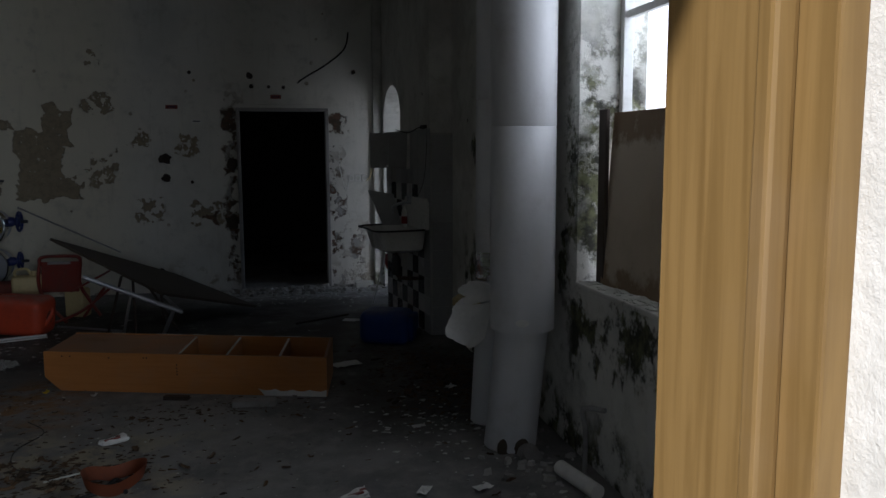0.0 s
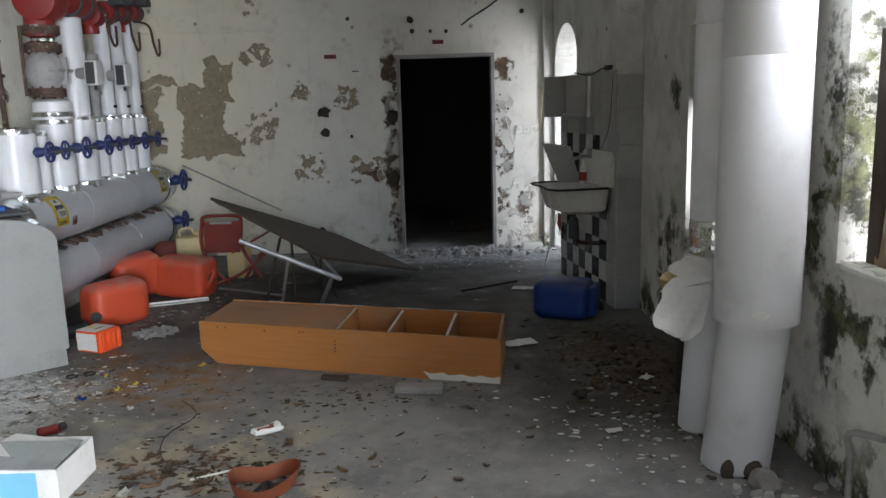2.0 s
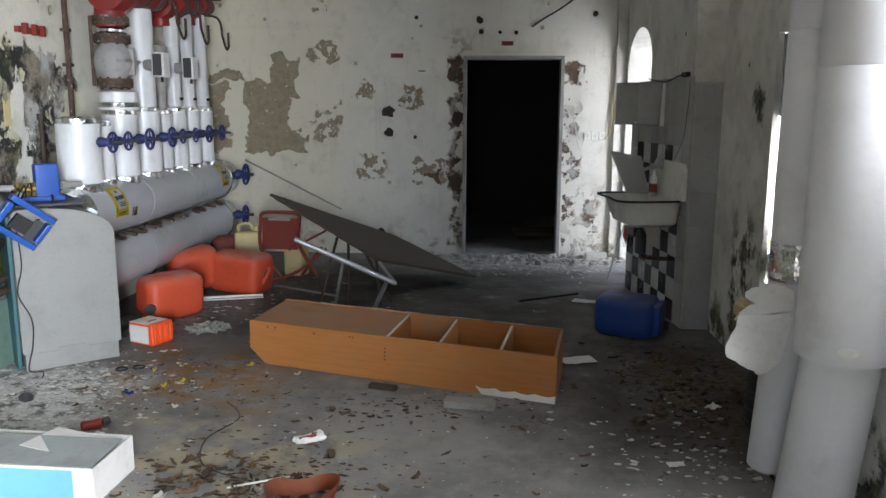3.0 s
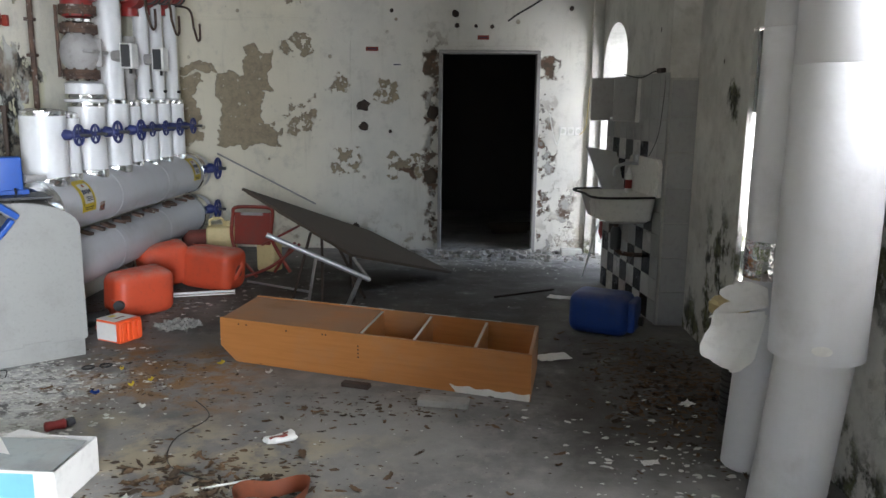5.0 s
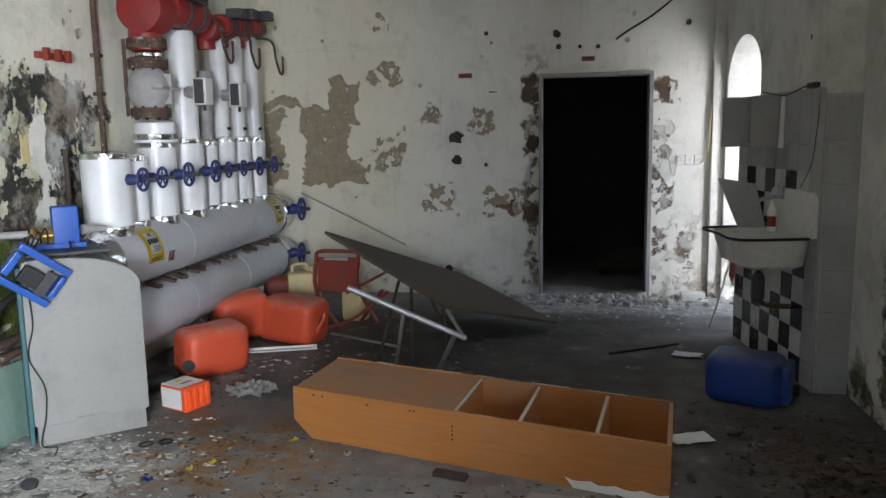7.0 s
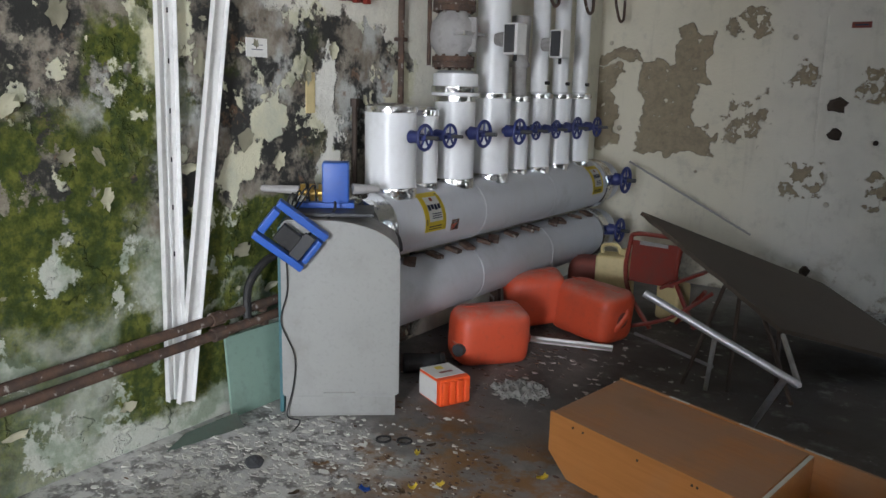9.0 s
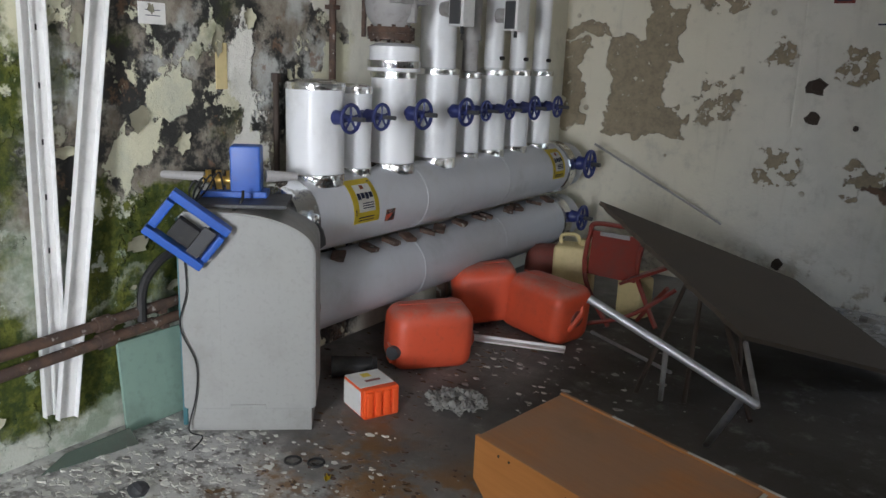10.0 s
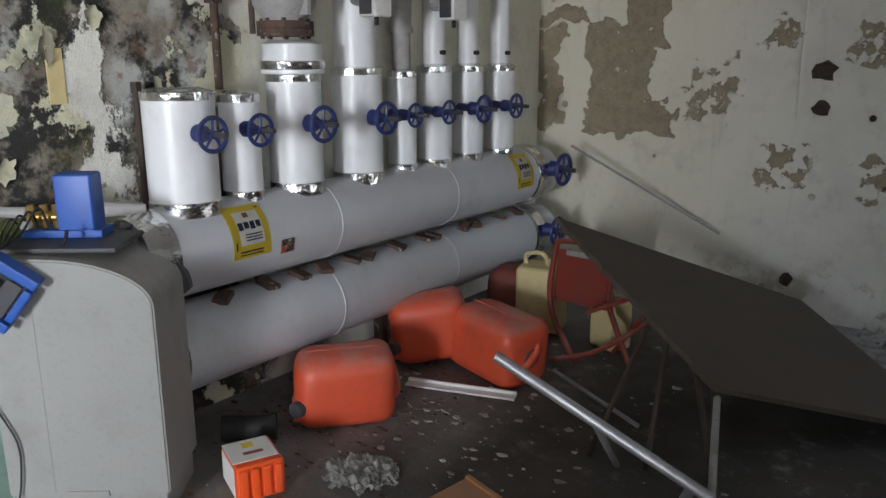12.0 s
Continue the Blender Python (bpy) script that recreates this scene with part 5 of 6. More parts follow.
def slab_panel():
    """A big sagging fibreboard sheet, one corner propped up high."""
    A, C, D, F = Vector((-1.43, 7.05, 0.77)), Vector((-0.50, 6.55, 0.35)), Vector((0.22, 7.35, 0.06)), Vector((-0.55, 8.05, 0.28))
    bm = bmesh.new()
    n = 30
    g = []
    for i in range(n + 1):
        u = i / n
        row = []
        for j in range(n + 1):
            v = j / n
            p = A * (1 - u) * (1 - v) + C * u * (1 - v) + D * u * v + F * (1 - u) * v
            p = p + Vector((0, 0, -0.02 * math.sin(math.pi * u) * math.sin(math.pi * v)))
            if v == 0:
                p = p + (D - C) * (0.025 * noise.noise(Vector((u * 17, 3, 1))) + 0.02 * noise.noise(Vector((u * 47, 1, 5)))) + Vector((0, 0, 0.004 * noise.noise(Vector((u * 40, 1, 1)))))
            row.append(bm.verts.new(p))
        g.append(row)
    for p, q in zip(g, g[1:]):
        for j in range(n):
            bm.faces.new((p[j], p[j + 1], q[j + 1], q[j]))
    bmesh.ops.recalc_face_normals(bm, faces=bm.faces)
    bmesh.ops.solidify(bm, geom=bm.faces[:], thickness=0.022)
    t = thing("broken_table", "collapsed table with a dusty brown top on bent steel legs", "table")
    part("tabletop", bm, SLAB, t, "sagging dusty brown board")
    for a, b in (((-0.52, 6.60, 0.33), (-0.48, 6.50, 0.0)), ((-0.75, 6.72, 0.43), (-0.70, 6.45, 0.0)), ((-0.85, 6.8, 0.46), (-0.92, 6.42, 0.0)), ((-0.60, 6.62, 0.37), (-0.36, 6.18, 0.12))):
        part("leg", rod(a, b, 0.011, 10), DARKWOOD, t, smooth=True)
    p = thing("steel_frame", "loose grey tubular steel frame leaning by the table", "frame")
    part("long_tube", rod((-0.92, 5.76, 0.62), (-0.29, 5.87, 0.32), 0.017, 14), CHROME, p, smooth=True)
    part("foot_tube", rod((-0.34, 5.86, 0.345), (-0.50, 6.10, 0.0), 0.015, 12), CHROME, p, smooth=True)
    part("brace", rod((-0.29, 5.87, 0.32), (-0.48, 6.50, 0.33), 0.012, 12), CAST, p, smooth=True)
    part("brace", rod((-0.62, 5.81, 0.48), (-0.80, 6.42, 0.0), 0.011, 12), CAST, p, smooth=True)
    r = thing("metal_rod", "thin bare metal rod lying on the floor", "rod", group="rods on the floor")
    part("rod", rod((-1.42, 7.06, 0.012), (-0.86, 6.75, 0.012), 0.010, 8), CHROME, r)
    w = thing("white_batten", "white plastic trunking strip on the floor under cans", "strip", pose(-1.62, 6.62, 0.006, 0, 0, 18))
    part("base", box(-0.30, 0.22, -0.03, 0.03, 0, 0.008, 0.002), WHITE, w)
    part("lip", box(-0.30, 0.22, 0.018, 0.03, 0.008, 0.022, 0.002), WHITE, w)
    lr = thing("leaning_rod", "thin rod leaning from the header to the end wall", "rod")
    part("rod", rod((-2.02, 8.3, 0.95), (-1.15, 8.58, 0.45), 0.008, 8), CAST, lr)


slab_panel()

# ---- overturned shelf unit ----


def shelf_unit():
    """A shelf unit on its back, racked a little out of square."""
    L, D, Hh = 1.782, 0.52, 0.247
    s = thing("shelf_unit", "overturned orange-brown veneer shelf unit lying on its back", "shelf", pose(-1.045, 5.165, 0.004, 0, 0.3, -17.4))
    rack = Matrix(((1, -0.15, 0, 0), (0, 1, 0, 0), (0, 0, 1, 0), (0, 0, 0, 1)))

    def piece(name, bm, mat=SHELF, label=""):
        bm.transform(rack)
        return part(name, bm, mat, s, label)

    out = [(0.0, 0.085), (0.10, 0.0), (L, 0.0), (L, Hh), (0.0, Hh)]
    piece("side_panel", prism(out, 0.018, bevel=0.0015))
    piece("side_panel", prism(out, 0.018, Matrix.Translation((0, D - 0.018, 0)), bevel=0.0015))
    piece("back_panel", box(0.11, L, 0.019, D - 0.019, 0.004, 0.014))
    piece("top_board", box(L - 0.018, L - 0.001, 0.019, D - 0.019, 0.015, Hh - 0.002))
    piece("bottom_board", box(0.115, 0.133, 0.019, D - 0.019, 0.015, Hh - 0.026))
    piece("door", box(0.004, 0.842, 0.0185, D - 0.0185, Hh - 0.024, Hh - 0.006, 0.0015), label="closed dusty lower door")
    for x in (0.844, 1.146, 1.478):
        piece("shelf", box(x, x + 0.018, 0.019, D - 0.019, 0.015, Hh - 0.012))
        piece("worn_edge", box(x + 0.002, x + 0.016, 0.02, D - 0.02, Hh - 0.0118, Hh - 0.0095), FLAKE, "pale worn shelf edge")
    rng = random.Random(31)
    for k in range(5):
        x = 0.3 + 0.28 * k + rng.uniform(-0.05, 0.05)
        piece("chipped_edge", box(x, x + rng.uniform(0.08, 0.22), D - 0.018 + 0.003, D - 0.003, Hh - 0.0005, Hh + 0.001), FLAKE, "pale chipped edge")
    low = [(1.36 + 0.42 * k / 12, 0.030 + 0.022 * abs(noise.noise(Vector((k * 0.7, 3.3, 0)))) + 0.012 * (k % 3 == 0)) for k in range(13)]
    piece("bare_edge", prism([(1.40, 0.0), (L - 0.004, 0.0)] + low[::-1], 0.003, Matrix.Translation((0, -0.0035, 0))), PAPER, "torn pale chipboard edge")
    for x, z in ((0.12, 0.22), (0.17, 0.22), (0.42, 0.215), (0.85, 0.14), (0.85, 0.16), (0.85, 0.12), (0.85, 0.18), (0.64, 0.22), (0.66, 0.22)):
        piece("screw_hole", rod((x, -0.002, z), (x, 0.002, z), 0.005, 8), DARKWOOD)


shelf_unit()

# ---- end wall fittings ----


def end_wall():
    for x, z, w, h, mat, lab in ((-0.59, 1.945, 0.12, 0.04, CHAIR_RED, "small red sign plate screwed to the wall"), (0.47, 2.06, 0.11, 0.04, CHAIR_RED, "small red sign plate above the doorway"), (-0.35, 1.80, 0.10, 0.03, PAPER, "small white label plate on the wall")):
        t = tagged(part("sign_plate", box(x - w / 2, x + w / 2, FY - 0.005, FY - 0.0005, z - h / 2, z + h / 2), mat), lab, "sign", "plates on the wall")
        part("print_bar", box(x - w * 0.35, x + w * 0.35, FY - 0.0058, FY - 0.005, z - 0.005, z + 0.005), INK, t)
    c = thing("wall_cable", "black cable running up the end wall from a hole", "cable")
    part("cable", tube([(0.70, FY - 0.02, 2.21), (0.80, FY - 0.03, 2.28), (1.0, FY - 0.04, 2.40), (1.2, FY - 0.02, 2.57), (1.25, FY - 0.01, 2.75)], 0.009), BLACK, c, smooth=True)
    k = thing("conduit", "painted-over conduit on the end wall", "conduit")
    part("tube", rod((-0.80, FY - 0.005, 1.15), (-0.80, FY - 0.005, 2.02), 0.006, 8), FAR, k)
    tagged(part("ledge", box(LX, -1.02, FY - 0.02, FY - 0.0005, 2.20, 2.225, 0.004), FAR), "shallow painted ledge along the end wall", "ledge", kind="structure")
    tagged(part("pilaster", box(1.50, NX - 0.001, FY - 0.07, FY - 0.0005, 0, H - 0.001, 0.006), DAMP), "narrow plaster corner pier", "pier", kind="structure")
    s = thing("socket_strip", "row of wall sockets with loose wires", "sockets")
    for q in range(3):
        p = part("socket", box(1.22 + q * 0.075, 1.29 + q * 0.075, FY - 0.02, FY - 0.0005, 1.15, 1.23, 0.005), PAPER, s)
        part("socket_face", rod((1.255 + q * 0.075, FY - 0.023, 1.19), (1.255 + q * 0.075, FY - 0.02, 1.19), 0.022, 14), FLAKE, p)
    part("wire", tube([(1.12, FY - 0.03, 1.36), (1.16, FY - 0.08, 1.15), (1.2, FY - 0.06, 1.06), (1.24, FY - 0.03, 1.22)], 0.006), PAPER, s)
    part("wire", tube([(1.42, FY - 0.03, 1.16), (1.47, FY - 0.05, 1.25), (1.49, FY - 0.05, 1.6)], 0.005), YELLOWED, s)
    b = thing("pale_block", "pale yellow block lying at the foot of the wall", "block")
    part("block", box(1.26, 1.46, 8.40, 8.50, 0.0, 0.07, 0.012), FLAKE, b)


end_wall()

# ---- litter on the floor ----


def curled(verts, faces, m, w, h, lift, rng, n=5):
    """Adds one ragged sheet, curling off its base, to a running mesh."""
    i0 = len(verts)
    ph, q = rng.uniform(0, 9), rng.uniform(0.5, 1.3)
    for i in range(n + 1):
        for j in range(n + 1):
            u, v = 2 * i / n - 1, 2 * j / n - 1
            r = 1 + 0.7 * noise.noise(Vector((u * 1.9 + ph, v * 1.9, ph)))
            k = max(abs(u), abs(v)) / max(1e-6, math.hypot(u, v)) * 1.15
            e = (u * u * q + v * v * (1.6 - q)) / 2
            verts.append(m @ Vector((w * u * r * k, h * v * r * k, lift * e + 0.003)))
    for i in range(n):
        for j in range(n):
            p = i0 + i * (n + 1) + j
            faces.append((p, p + 1, p + n + 2, p + n + 1))


def scatter(name, label, mat, placed, category):
    verts, faces = [], []
    for m, w, h, lift, rng in placed:
        curled(verts, faces, m, w, h, lift, rng)
    me = bpy.data.meshes.new(name)
    me.from_pydata([tuple(v) for v in verts], [], faces)
    me.materials.append(mat)
    for p in me.polygons:
        p.use_smooth = True
    return tagged(new(name, me), label, category, kind="stuff")


def wall_flakes():
    """Paint that curls off the soaked wall."""
    rng = random.Random(41)
    out = []
    for k in range(95):
        y, z = rng.uniform(3.7, 5.9), rng.uniform(0.15, 2.3)
        if z < 1.0 and rng.random() < 0.65:
            continue
        s = 0.008 + 0.042 * rng.random() ** 2
        m = Matrix.Translation((LX + 0.002, y, z)) @ Matrix.Rotation(math.pi / 2, 4, "Y") @ Matrix.Rotation(rng.uniform(0, 6.28), 4, "Z")
        out.append((m, s, s * rng.uniform(0.3, 0.8), s * rng.uniform(0.2, 0.6), rng))
    scatter("peeling_paint", "cream paint flakes curling off the soaked wall", PEEL, out, "paint")


def leaves(seed, count, cx, cy, sx, sy, size, label):
    rng = random.Random(seed)
    out = []
    for k in range(count):
        x, y = rng.gauss(cx, sx), rng.gauss(cy, sy)
        if not (LX + 0.1 < x < RX - 0.1):
            continue
        s = size * rng.uniform(0.35, 1.05)
        out.append((pose(x, y, 0.001, rng.uniform(-8, 8), rng.uniform(-8, 8), rng.uniform(0, 360)), s, s * rng.uniform(0.2, 0.5), s * rng.uniform(0.2, 0.9), rng))
    scatter("curled_leaves", label, LEAF, out, "leaves")


wall_flakes()
leaves(51, 110, -0.66, 3.70, 0.22, 0.14, 0.032, "curled dead leaves heaped round the hose loop")
leaves(52, 22, 0.2, 3.6, 0.55, 0.35, 0.028, "curled dead leaves scattered over the open floor")
leaves(53, 26, 0.05, 4.45, 0.4, 0.10, 0.026, "brown leaves lying along the shelf unit")
leaves(54, 260, 1.38, 4.75, 0.20, 0.42, 0.030, "dark rotten leaves drifted beside the ducts")
leaves(55, 30, -1.35, 4.75, 0.30, 0.28, 0.022, "rusty brown leaves on the stained floor")


def sweet_wrappers():
    """A few bright scraps on the rust stain."""
    rng = random.Random(61)
    for mat, lab, spots in ((MUSTARD, "small yellow foil wrapper on the floor", ((-1.37, 4.72), (-1.30, 4.80), (-1.52, 4.95), (-1.02, 5.08))), (FLAKE, "small white crumpled scrap on the floor", ((-1.46, 4.66), (-1.20, 4.44), (-0.72, 4.95), (-1.62, 4.58), (-0.90, 3.56))), (BLUE, "small blue foil wrapper on the floor", ((-1.50, 4.60),))):
        for x, y in spots:
            verts, faces = [], []
            s = rng.uniform(0.012, 0.022) * (2.2 if y < 4 else 1)
            curled(verts, faces, Matrix.Identity(4), s, s * 0.6, 0.03, rng, 4)
            bm = bmesh.new()
            vs = [bm.verts.new(v) for v in verts]
            for f in faces:
                bm.faces.new([vs[i] for i in f])
            bmesh.ops.solidify(bm, geom=bm.faces[:], thickness=0.001)
            tagged(part("wrapper", bm, mat, m=pose(x, y, 0.001, 0, 0, rng.uniform(0, 180))), lab, "litter", "wrappers")


sweet_wrappers()


def shards(name, label, count, seed, cx, cy, sx, sy, size, mat, flat=True, lift=0.0, cat="debris"):
    """Many small broken pieces strewn over a patch of floor."""
    rng = random.Random(seed)
    verts, faces = [], []
    for k in range(count):
        x, y = rng.gauss(cx, sx), rng.gauss(cy, sy)
        if not (LX + 0.05 < x < RX - 0.05):
            continue
        s = size * (0.15 + 0.85 * rng.random() ** 2.2) + 0.002
        a = rng.uniform(0, 6.28)
        n = rng.choice((4, 5, 6))
        h = s * (0.05 if flat else rng.uniform(0.35, 0.8)) + 0.001
        tx, ty = rng.uniform(-0.25, 0.25), rng.uniform(-0.25, 0.25)
        i0 = len(verts)
        ring = [(a + 6.283 * i / n + rng.uniform(-0.3, 0.3), s * rng.uniform(0.55, 1.1)) for i in range(n)]
        for top in (0, 1):
            for b, r in ring:
                r = r * (0.8 if top else 1)
                dx, dy = r * math.cos(b), r * math.sin(b) * (0.45 if mat == LEAF else 0.7)
                verts.append((x + dx, y + dy, max(0.0005, lift + top * h + (dx * tx + dy * ty if top else 0) + 0.0005)))
        faces.append(tuple(range(i0 + n, i0 + 2 * n)))
        for i in range(n):
            faces.append((i0 + i, i0 + (i + 1) % n, i0 + n + (i + 1) % n, i0 + n + i))
    me = bpy.data.meshes.new(name)
    me.from_pydata(verts, [], faces)
    me.materials.append(mat)
    return tagged(new(name, me), label, cat, kind="stuff")


shards("paint_flakes", "pale paint flakes fallen below the mossy wall", 900, 11, -2.05, 4.35, 0.26, 0.40, 0.028, FLAKE)
shards("paint_flakes", "greyish plaster crumbs below the wall", 400, 12, -2.0, 3.9, 0.3, 0.6, 0.020, RUBBLE)
shards("plaster_rubble", "white plaster rubble along the broken doorway", 420, 13, 0.65, 8.38, 0.42, 0.12, 0.055, RUBBLE, False)
shards("plaster_crumbs", "white crumbs spread before the doorway", 500, 14, 0.8, 8.15, 0.5, 0.25, 0.02, FLAKE)
shards("dead_leaves", "brown dead leaves and scraps on the floor", 420, 15, -0.7, 3.72, 0.42, 0.25, 0.030, LEAF)
shards("dead_leaves", "dark rotten leaves heaped beside the ducts", 1500, 16, 1.40, 4.92, 0.20, 0.36, 0.026, LEAF)
shards("litter_scraps", "small pale scraps scattered over the floor", 200, 17, -0.6, 4.1, 0.9, 0.9, 0.011, FLAKE)
shards("litter_scraps", "dark crumbs scattered over the floor", 230, 18, -0.5, 4.4, 1.0, 1.2, 0.012, LEAF)
shards("rust_crumbs", "rusty orange crumbs on the stained floor", 260, 19, -1.35, 4.85, 0.28, 0.22, 0.016, RUST)
shards("duct_rubble", "pale rubble at the foot of the window wall", 130, 20, 1.5, 3.2, 0.14, 0.4, 0.035, RUBBLE, False)
shards("duct_rubble", "plaster crumbs beside the ducts", 160, 21, 1.2, 4.1, 0.2, 0.35, 0.025, FLAKE)
shards("shelf_crumbs", "brown scraps beside the shelf unit", 170, 22, -0.1, 4.55, 0.45, 0.12, 0.028, LEAF)
shards("dark_crumbs", "dark crumbs and dirt under the pipe headers", 420, 24, -1.9, 6.2, 0.22, 0.55, 0.026, LEAF)
shards("paint_flakes", "small white flakes scattered before the softener", 380, 25, -1.75, 4.55, 0.28, 0.35, 0.018, FLAKE)
shards("under_table_debris", "grey debris under the collapsed table", 200, 23, -1.5, 6.5, 0.4, 0.5, 0.03, RUBBLE)


def floor_things():
    b = thing("brick_piece", "pale chipped brick piece lying before the shelf", "brick", pose(0.235, 4.565, 0, 0, 0, -8))
    part("brick", box(-0.13, 0.12, -0.04, 0.04, 0, 0.035, 0.008), RUBBLE, b)
    w = thing("wood_stick", "thin dark stick lying on the floor", "stick")
    part("stick", rod((0.555, 6.715, 0.008), (1.03, 6.995, 0.008), 0.008, 7), DARKWOOD, w)
    for x, y, s, r, mat, lab in ((0.84, 5.30, 0.10, 20, PAPER, "crumpled pale sheet of paper on the floor"), (1.05, 6.72, 0.09, -15, PAPER, "torn scrap of paper on the floor"), (1.42, 4.62, 0.04, 40, PAPER, "small white paper scrap on dark leaves"), (1.09, 3.97, 0.035, 10, PAPER, "white plaster-like scrap on the floor"), (0.96, 3.18, 0.04, 60, PAPER, "crumpled paper scrap on the floor"), (1.215, 3.15, 0.04, 15, PAPER, "small torn paper scrap on the floor")):
        bm = bmesh.new()
        bmesh.ops.create_grid(bm, x_segments=7, y_segments=5, size=1)
        for v in bm.verts:
            q = noise.noise(Vector((v.co.x * 1.7 + x * 9, v.co.y * 1.7, 3)))
            v.co = Vector((v.co.x * s * (1 + 0.2 * q), v.co.y * s * 0.6, 0.012 + 0.018 * abs(q)))
        bmesh.ops.solidify(bm, geom=bm.faces[:], thickness=0.0015)
        tagged(part("paper_scrap", bm, mat, m=pose(x, y, 0, 0, 0, r)), lab, "paper", "paper scraps")
    # crumpled packet, red and white
    for x, y, r, nm in ((-0.47, 4.12, 30, "red and white crumpled packet"), (0.66, 3.19, 25, "red and white crushed packet")):
        p = thing("crushed_packet", nm + " on the floor", "packet", pose(x, y, 0, 0, 0, r) @ Matrix.Scale(0.72, 4), "packets")
        bm = box(-0.085, 0.085, -0.045, 0.045, 0, 0.035, 0.010, 2)
        bmesh.ops.subdivide_edges(bm, edges=bm.edges[:], cuts=2, use_grid_fill=True)
        for v in bm.verts:
            v.co.y *= 0.55 + 0.45 * (v.co.x + 0.085) / 0.17
            v.co *= 1 + 0.5 * noise.noise(v.co * 28 + Vector((x, y, 0)))
            v.co.z = max(v.co.z, 0.001)
        part("packet", bm, PAPER, p)
        part("stripe", box(-0.06, 0.05, -0.025, -0.004, 0.030, 0.040, 0.002), CHAIR_RED, p)
        part("stripe", box(0.03, 0.085, 0.008, 0.030, 0.028, 0.038, 0.002), CHAIR_RED, p)
    h = thing("hose_band", "rust-red flat hose curled into a loop on the floor", "hose")
    bm = bmesh.new()
    rows = []
    for k in range(40):
        t = k / 39
        a = 0.2 + 6.1 * t
        R = 0.100 + 0.022 * math.sin(2 * a + 0.7)
        rows.append([bm.verts.new((-0.355 + (R + 0.25 * z) * math.cos(a), 3.54 + (R + 0.25 * z) * math.sin(a) * 1.1, z + 0.020 * math.sin(2 * a + 1.2) + 0.021)) for z in (0.0, 0.062)])
    for p, q in zip(rows, rows[1:]):
        bm.faces.new((p[0], p[1], q[1], q[0]))
    bmesh.ops.solidify(bm, geom=bm.faces[:], thickness=0.006)
    part("band", bm, HOSE, h, smooth=True)
    part("inner_tube", tube([(-0.55, 3.40, 0.012), (-0.42, 3.47, 0.014), (-0.36, 3.60, 0.014), (-0.30, 3.46, 0.012)], 0.010), BLACK, h, smooth=True)
    part("straw", rod((-0.68, 3.66, 0.008), (-0.46, 3.76, 0.012), 0.0045, 8), FLAKE, h)
    c = thing("thin_cable", "thin dark wire lying in curves on the floor", "wire")
    part("wire", tube([(-0.98, 4.55, 0.004), (-0.85, 4.35, 0.004), (-0.92, 4.1, 0.004), (-0.84, 3.85, 0.004), (-0.6, 3.72, 0.006)], 0.0024, 6), BLACK, c, smooth=True)
    r = thing("crumpled_rag", "crumpled grey rag on the floor", "rag", pose(-1.52, 5.80, 0))
    bm = bmesh.new()
    bmesh.ops.create_grid(bm, x_segments=44, y_segments=40, size=1)
    for v in bm.verts:
        rr = 1 - min(1, v.co.xy.length) ** 2
        q = abs(noise.noise(Vector((v.co.x * 4, v.co.y * 7, 8)))) + 0.6 * abs(noise.noise(Vector((v.co.x * 9, v.co.y * 8, 1))))
        v.co = Vector((v.co.x * 0.155 * (1 + 0.15 * q), v.co.y * 0.14, 0.006 + max(rr, 0.0) ** 0.5 * 0.05 * q))
    far = [v for v in bm.verts if (v.co.x / 0.17) ** 2 + (v.co.y / 0.15) ** 2 > 0.75 + 0.5 * noise.noise(Vector((v.co.x * 20, v.co.y * 20, 4)))]
    bmesh.ops.delete(bm, geom=far, context="VERTS")
    bmesh.ops.solidify(bm, geom=bm.faces[:], thickness=0.002)
    part("cloth", bm, CLOTH, r)
    d = thing("crushed_can", "crushed red and dark drinks can on the floor", "can", pose(-1.48, 4.18, 0.022, 0, 0, 35) @ Matrix.Scale(0.75, 4))
    part("can", lathe([(0.02, -0.06), (0.03, -0.05), (0.026, 0.0), (0.032, 0.05), (0.022, 0.06)], 14, "x"), RED, d)
    part("end", rod((0.06, 0, 0), (0.10, 0.02, 0.0), 0.025, 12), DARK_PLASTIC, d)
    st = thing("dark_stone", "dark lump lying among the paint flakes", "stone", pose(-1.98, 4.50, 0.0))
    bm = bmesh.new()
    bmesh.ops.create_icosphere(bm, subdivisions=2, radius=0.035)
    for v in bm.verts:
        v.co *= 1 + 0.3 * noise.noise(v.co * 30)
        v.co.z = max(v.co.z * 0.7 + 0.015, 0.0)
    part("stone", bm, DARK_PLASTIC, st)
    tl = thing("plastic_tube", "short pale plastic tube at the window wall", "tube")
    part("tube", rod((1.60, 3.22, 0.038), (1.655, 2.93, 0.038), 0.034, 18), PAPER, tl, smooth=True)
    ro = thing("white_lump", "white plaster lump at the duct foot", "rubble", pose(1.53, 3.43, 0))
    bm = bmesh.new()
    bmesh.ops.create_icosphere(bm, subdivisions=2, radius=0.06)
    for v in bm.verts:
        v.co *= 1 + 0.4 * noise.noise(v.co * 18)
        v.co.z = max(v.co.z + 0.02, 0.0)
    part("lump", bm, RUBBLE, ro)
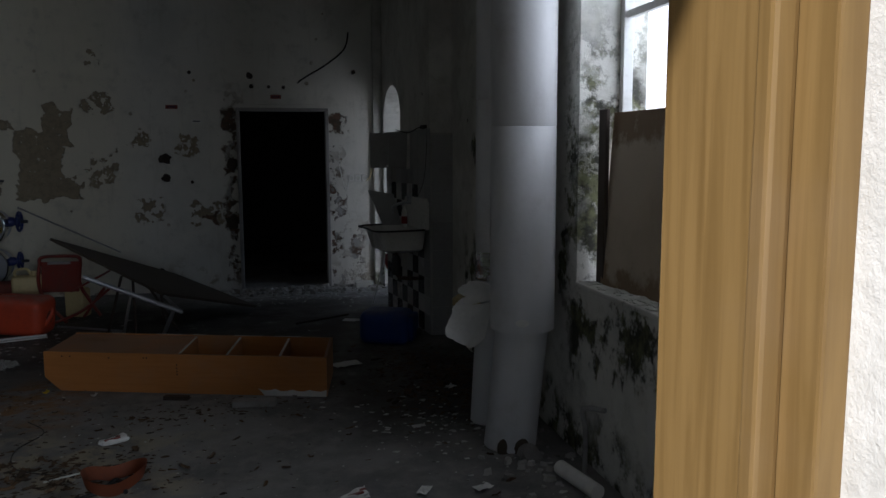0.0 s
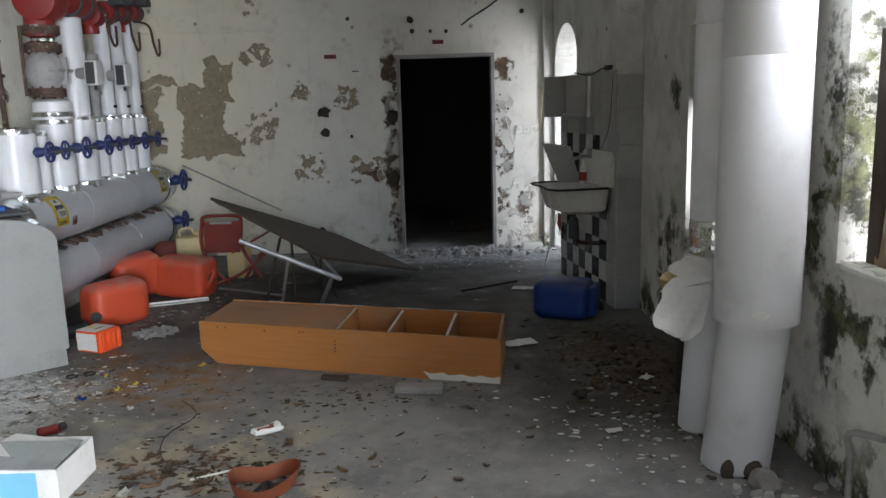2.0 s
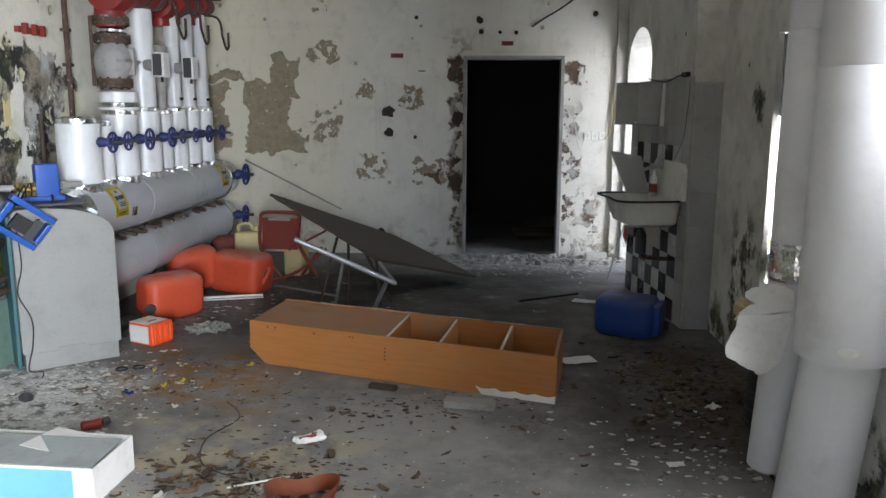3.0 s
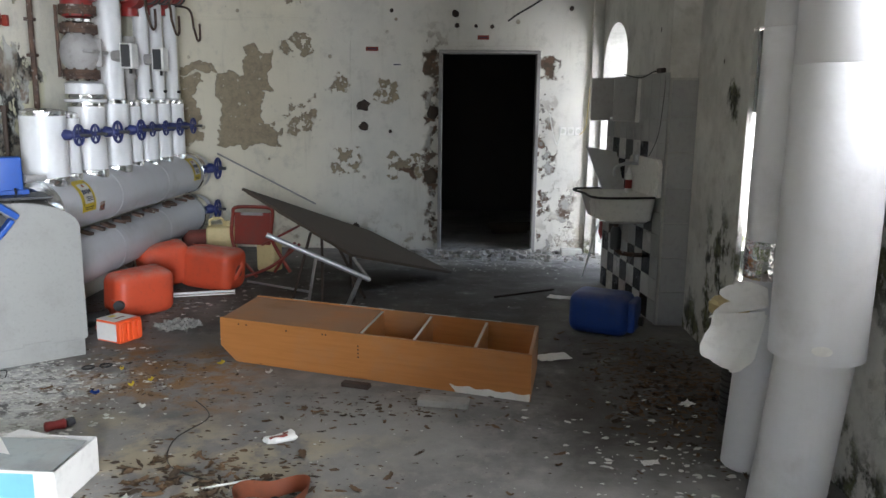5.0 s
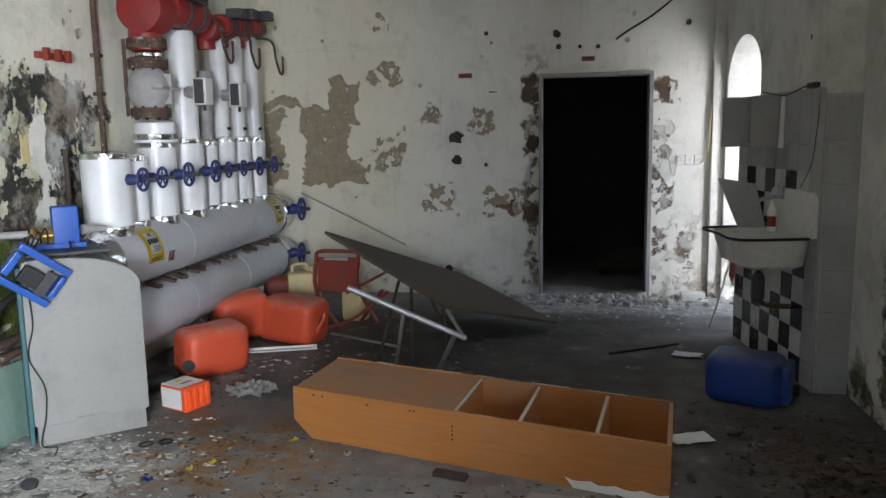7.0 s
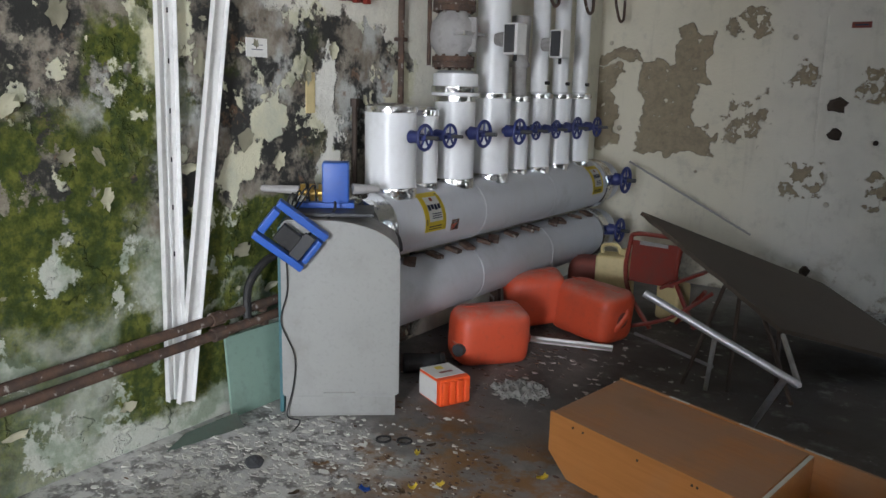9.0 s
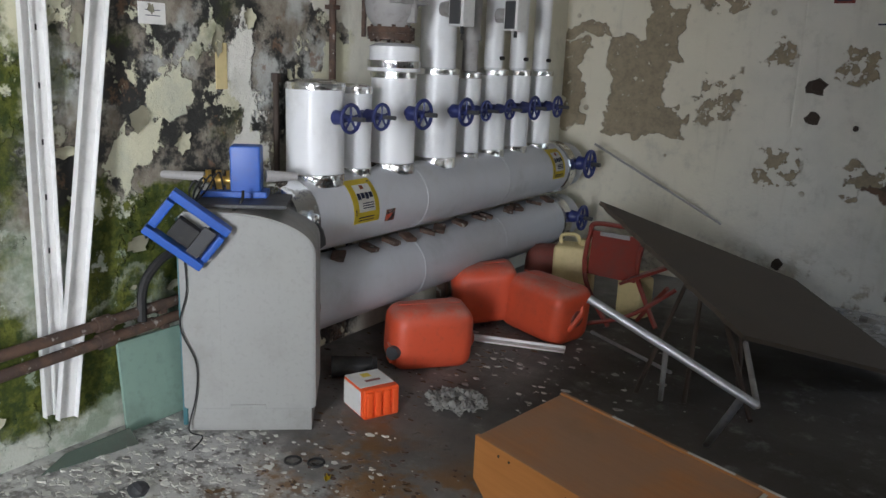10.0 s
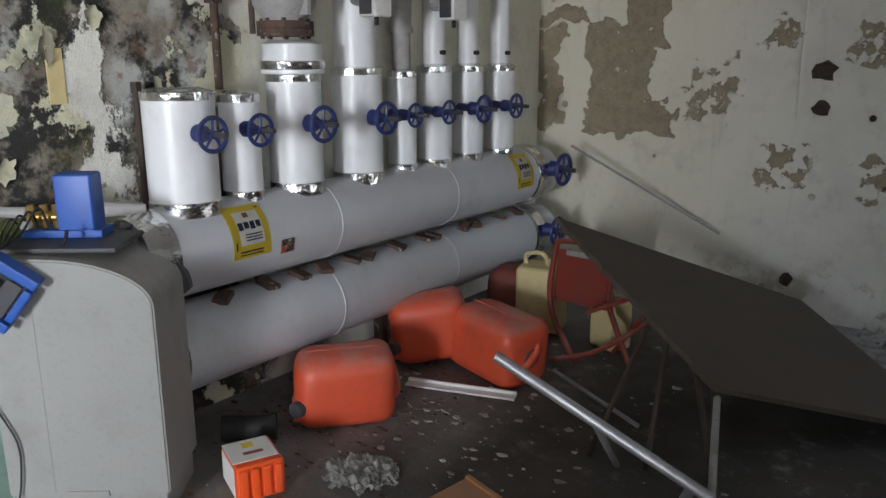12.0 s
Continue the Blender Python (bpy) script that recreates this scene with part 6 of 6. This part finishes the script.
    for x, y in ((-1.72, 4.98), (-1.64, 5.02)):
        k = thing("washer_ring", "small dark rubber ring on the floor", "ring", pose(x, y, 0.005), "rings")
        part("ring", tube([(0.03 * math.cos(a), 0.03 * math.sin(a), 0) for a in np.linspace(0, 2 * math.pi, 13)], 0.005, 6, 2), BLACK, k)


floor_things()


def dark_pot():
    b = thing("black_pot", "black plastic pot lying behind the orange canister", "pot")
    part("pot", rod((-2.14, 5.66, 0.055), (-1.99, 5.80, 0.055), 0.052, 20, 0.044), BLACK, b, smooth=True)
    part("rim", rod((-2.00, 5.79, 0.055), (-1.985, 5.805, 0.055), 0.055, 20), BLACK, b, smooth=True)
    w = thing("floor_block", "small dark wooden block before the shelf unit", "block", pose(-0.27, 4.80, 0, 0, 0, -16))
    part("block", box(-0.03, 0.12, -0.025, 0.02, 0, 0.025, 0.005), DARKWOOD, w)


dark_pot()


def blue_carton():
    c = thing("open_carton", "white and light blue printed carton with open flaps", "carton", pose(-1.42, 3.52, 0, 0, 0, -2) @ Matrix.Diagonal((1, 1, 0.72, 1)))
    part("front", box(-0.42, 0.30, -0.002, 0.002, 0.0, 0.20), PAPER, c)
    part("blue_print", box(-0.12, 0.22, -0.0035, -0.002, 0.0, 0.185), SKYBLUE, c, "light blue print")
    part("red_line", box(-0.145, -0.139, -0.0035, -0.002, 0.0, 0.2), RED, c)
    part("brown_print", box(-0.40, -0.15, -0.0035, -0.002, 0.0, 0.19), OAK, c)
    part("side", box(0.297, 0.300, 0.003, 0.30, 0.0, 0.20), PAPER, c)
    part("back", box(-0.42, 0.296, 0.298, 0.301, 0.0, 0.20), PAPER, c)
    part("flap", box(-0.41, 0.29, 0, 0.24, 0, 0.003), CARD, c, "dusty grey flap folded inward", m=pose(0, 0.003, 0.202, 2, 0, 0))
    part("flap", box(-0.10, 0.16, 0.12, 0.32, 0, 0.003), PAPER, c, "crumpled white paper", m=pose(0, 0, 0.215, -3, 4, -12))


blue_carton()

# ---- things in the dark room ----
db = thing("fallen_board", "pale board lying in the dark back room", "board", pose(0.85, 9.7, 0.0, 0, 0, 15))
part("board", box(-0.25, 0.25, -0.1, 0.1, 0.05, 0.08, 0.004), SLAB, db, m=pose(0, 0, 0.02, 12, 0, 0))
part("block", box(-0.2, 0.2, 0.0, 0.12, 0.0, 0.055, 0.004), SLAB, db)

# ---- wall tiles, piece by piece ----


def tiles():
    tm = tile_meshes()
    t = thing("tile_cladding", "grey, black and white wall tiles round the sink", "tiles", kind="structure")
    core = bmesh.new()
    plan = ((1.607, STEP - 0.02), (NX + 0.225, STEP - 0.02), (NX + 0.225, STEP - 0.001), (NX - 0.001, STEP - 0.001), (NX - 0.001, 7.28), (1.443, 7.28))
    base = core.faces.new([core.verts.new((x, y, 0.0)) for x, y in plan])
    up = bmesh.ops.extrude_face_region(core, geom=[base])
    bmesh.ops.translate(core, vec=(0, 0, 1.62), verts=[v for v in up["geom"] if isinstance(v, bmesh.types.BMVert)])
    part("bedding", core, RUBBLE, t)
    for k in range(7):
        ob = new("tile", tm["end"])
        ob.parent, ob.matrix_basis = t, pose(NX + 0.118, STEP - 0.024, 0.118 + k * 0.229, 0, 0, 90)
    rng = random.Random(4)
    for i in range(9):
        for j in range(11):
            u, z = 0.085 + i * 0.15, 0.08 + j * 0.15
            if i > 7 or z > 1.6 or (rng.random() < 0.06):
                continue
            kind = "grey" if j > 7 or i == 0 else ("black" if (i + j) % 2 else "white")
            ob = new("tile", tm[kind])
            ob.parent, ob.matrix_basis = t, pose(1.603 - 0.1323 * u, STEP - 0.02 + 0.9912 * u, z, 0, 0, 7.6)


tiles()
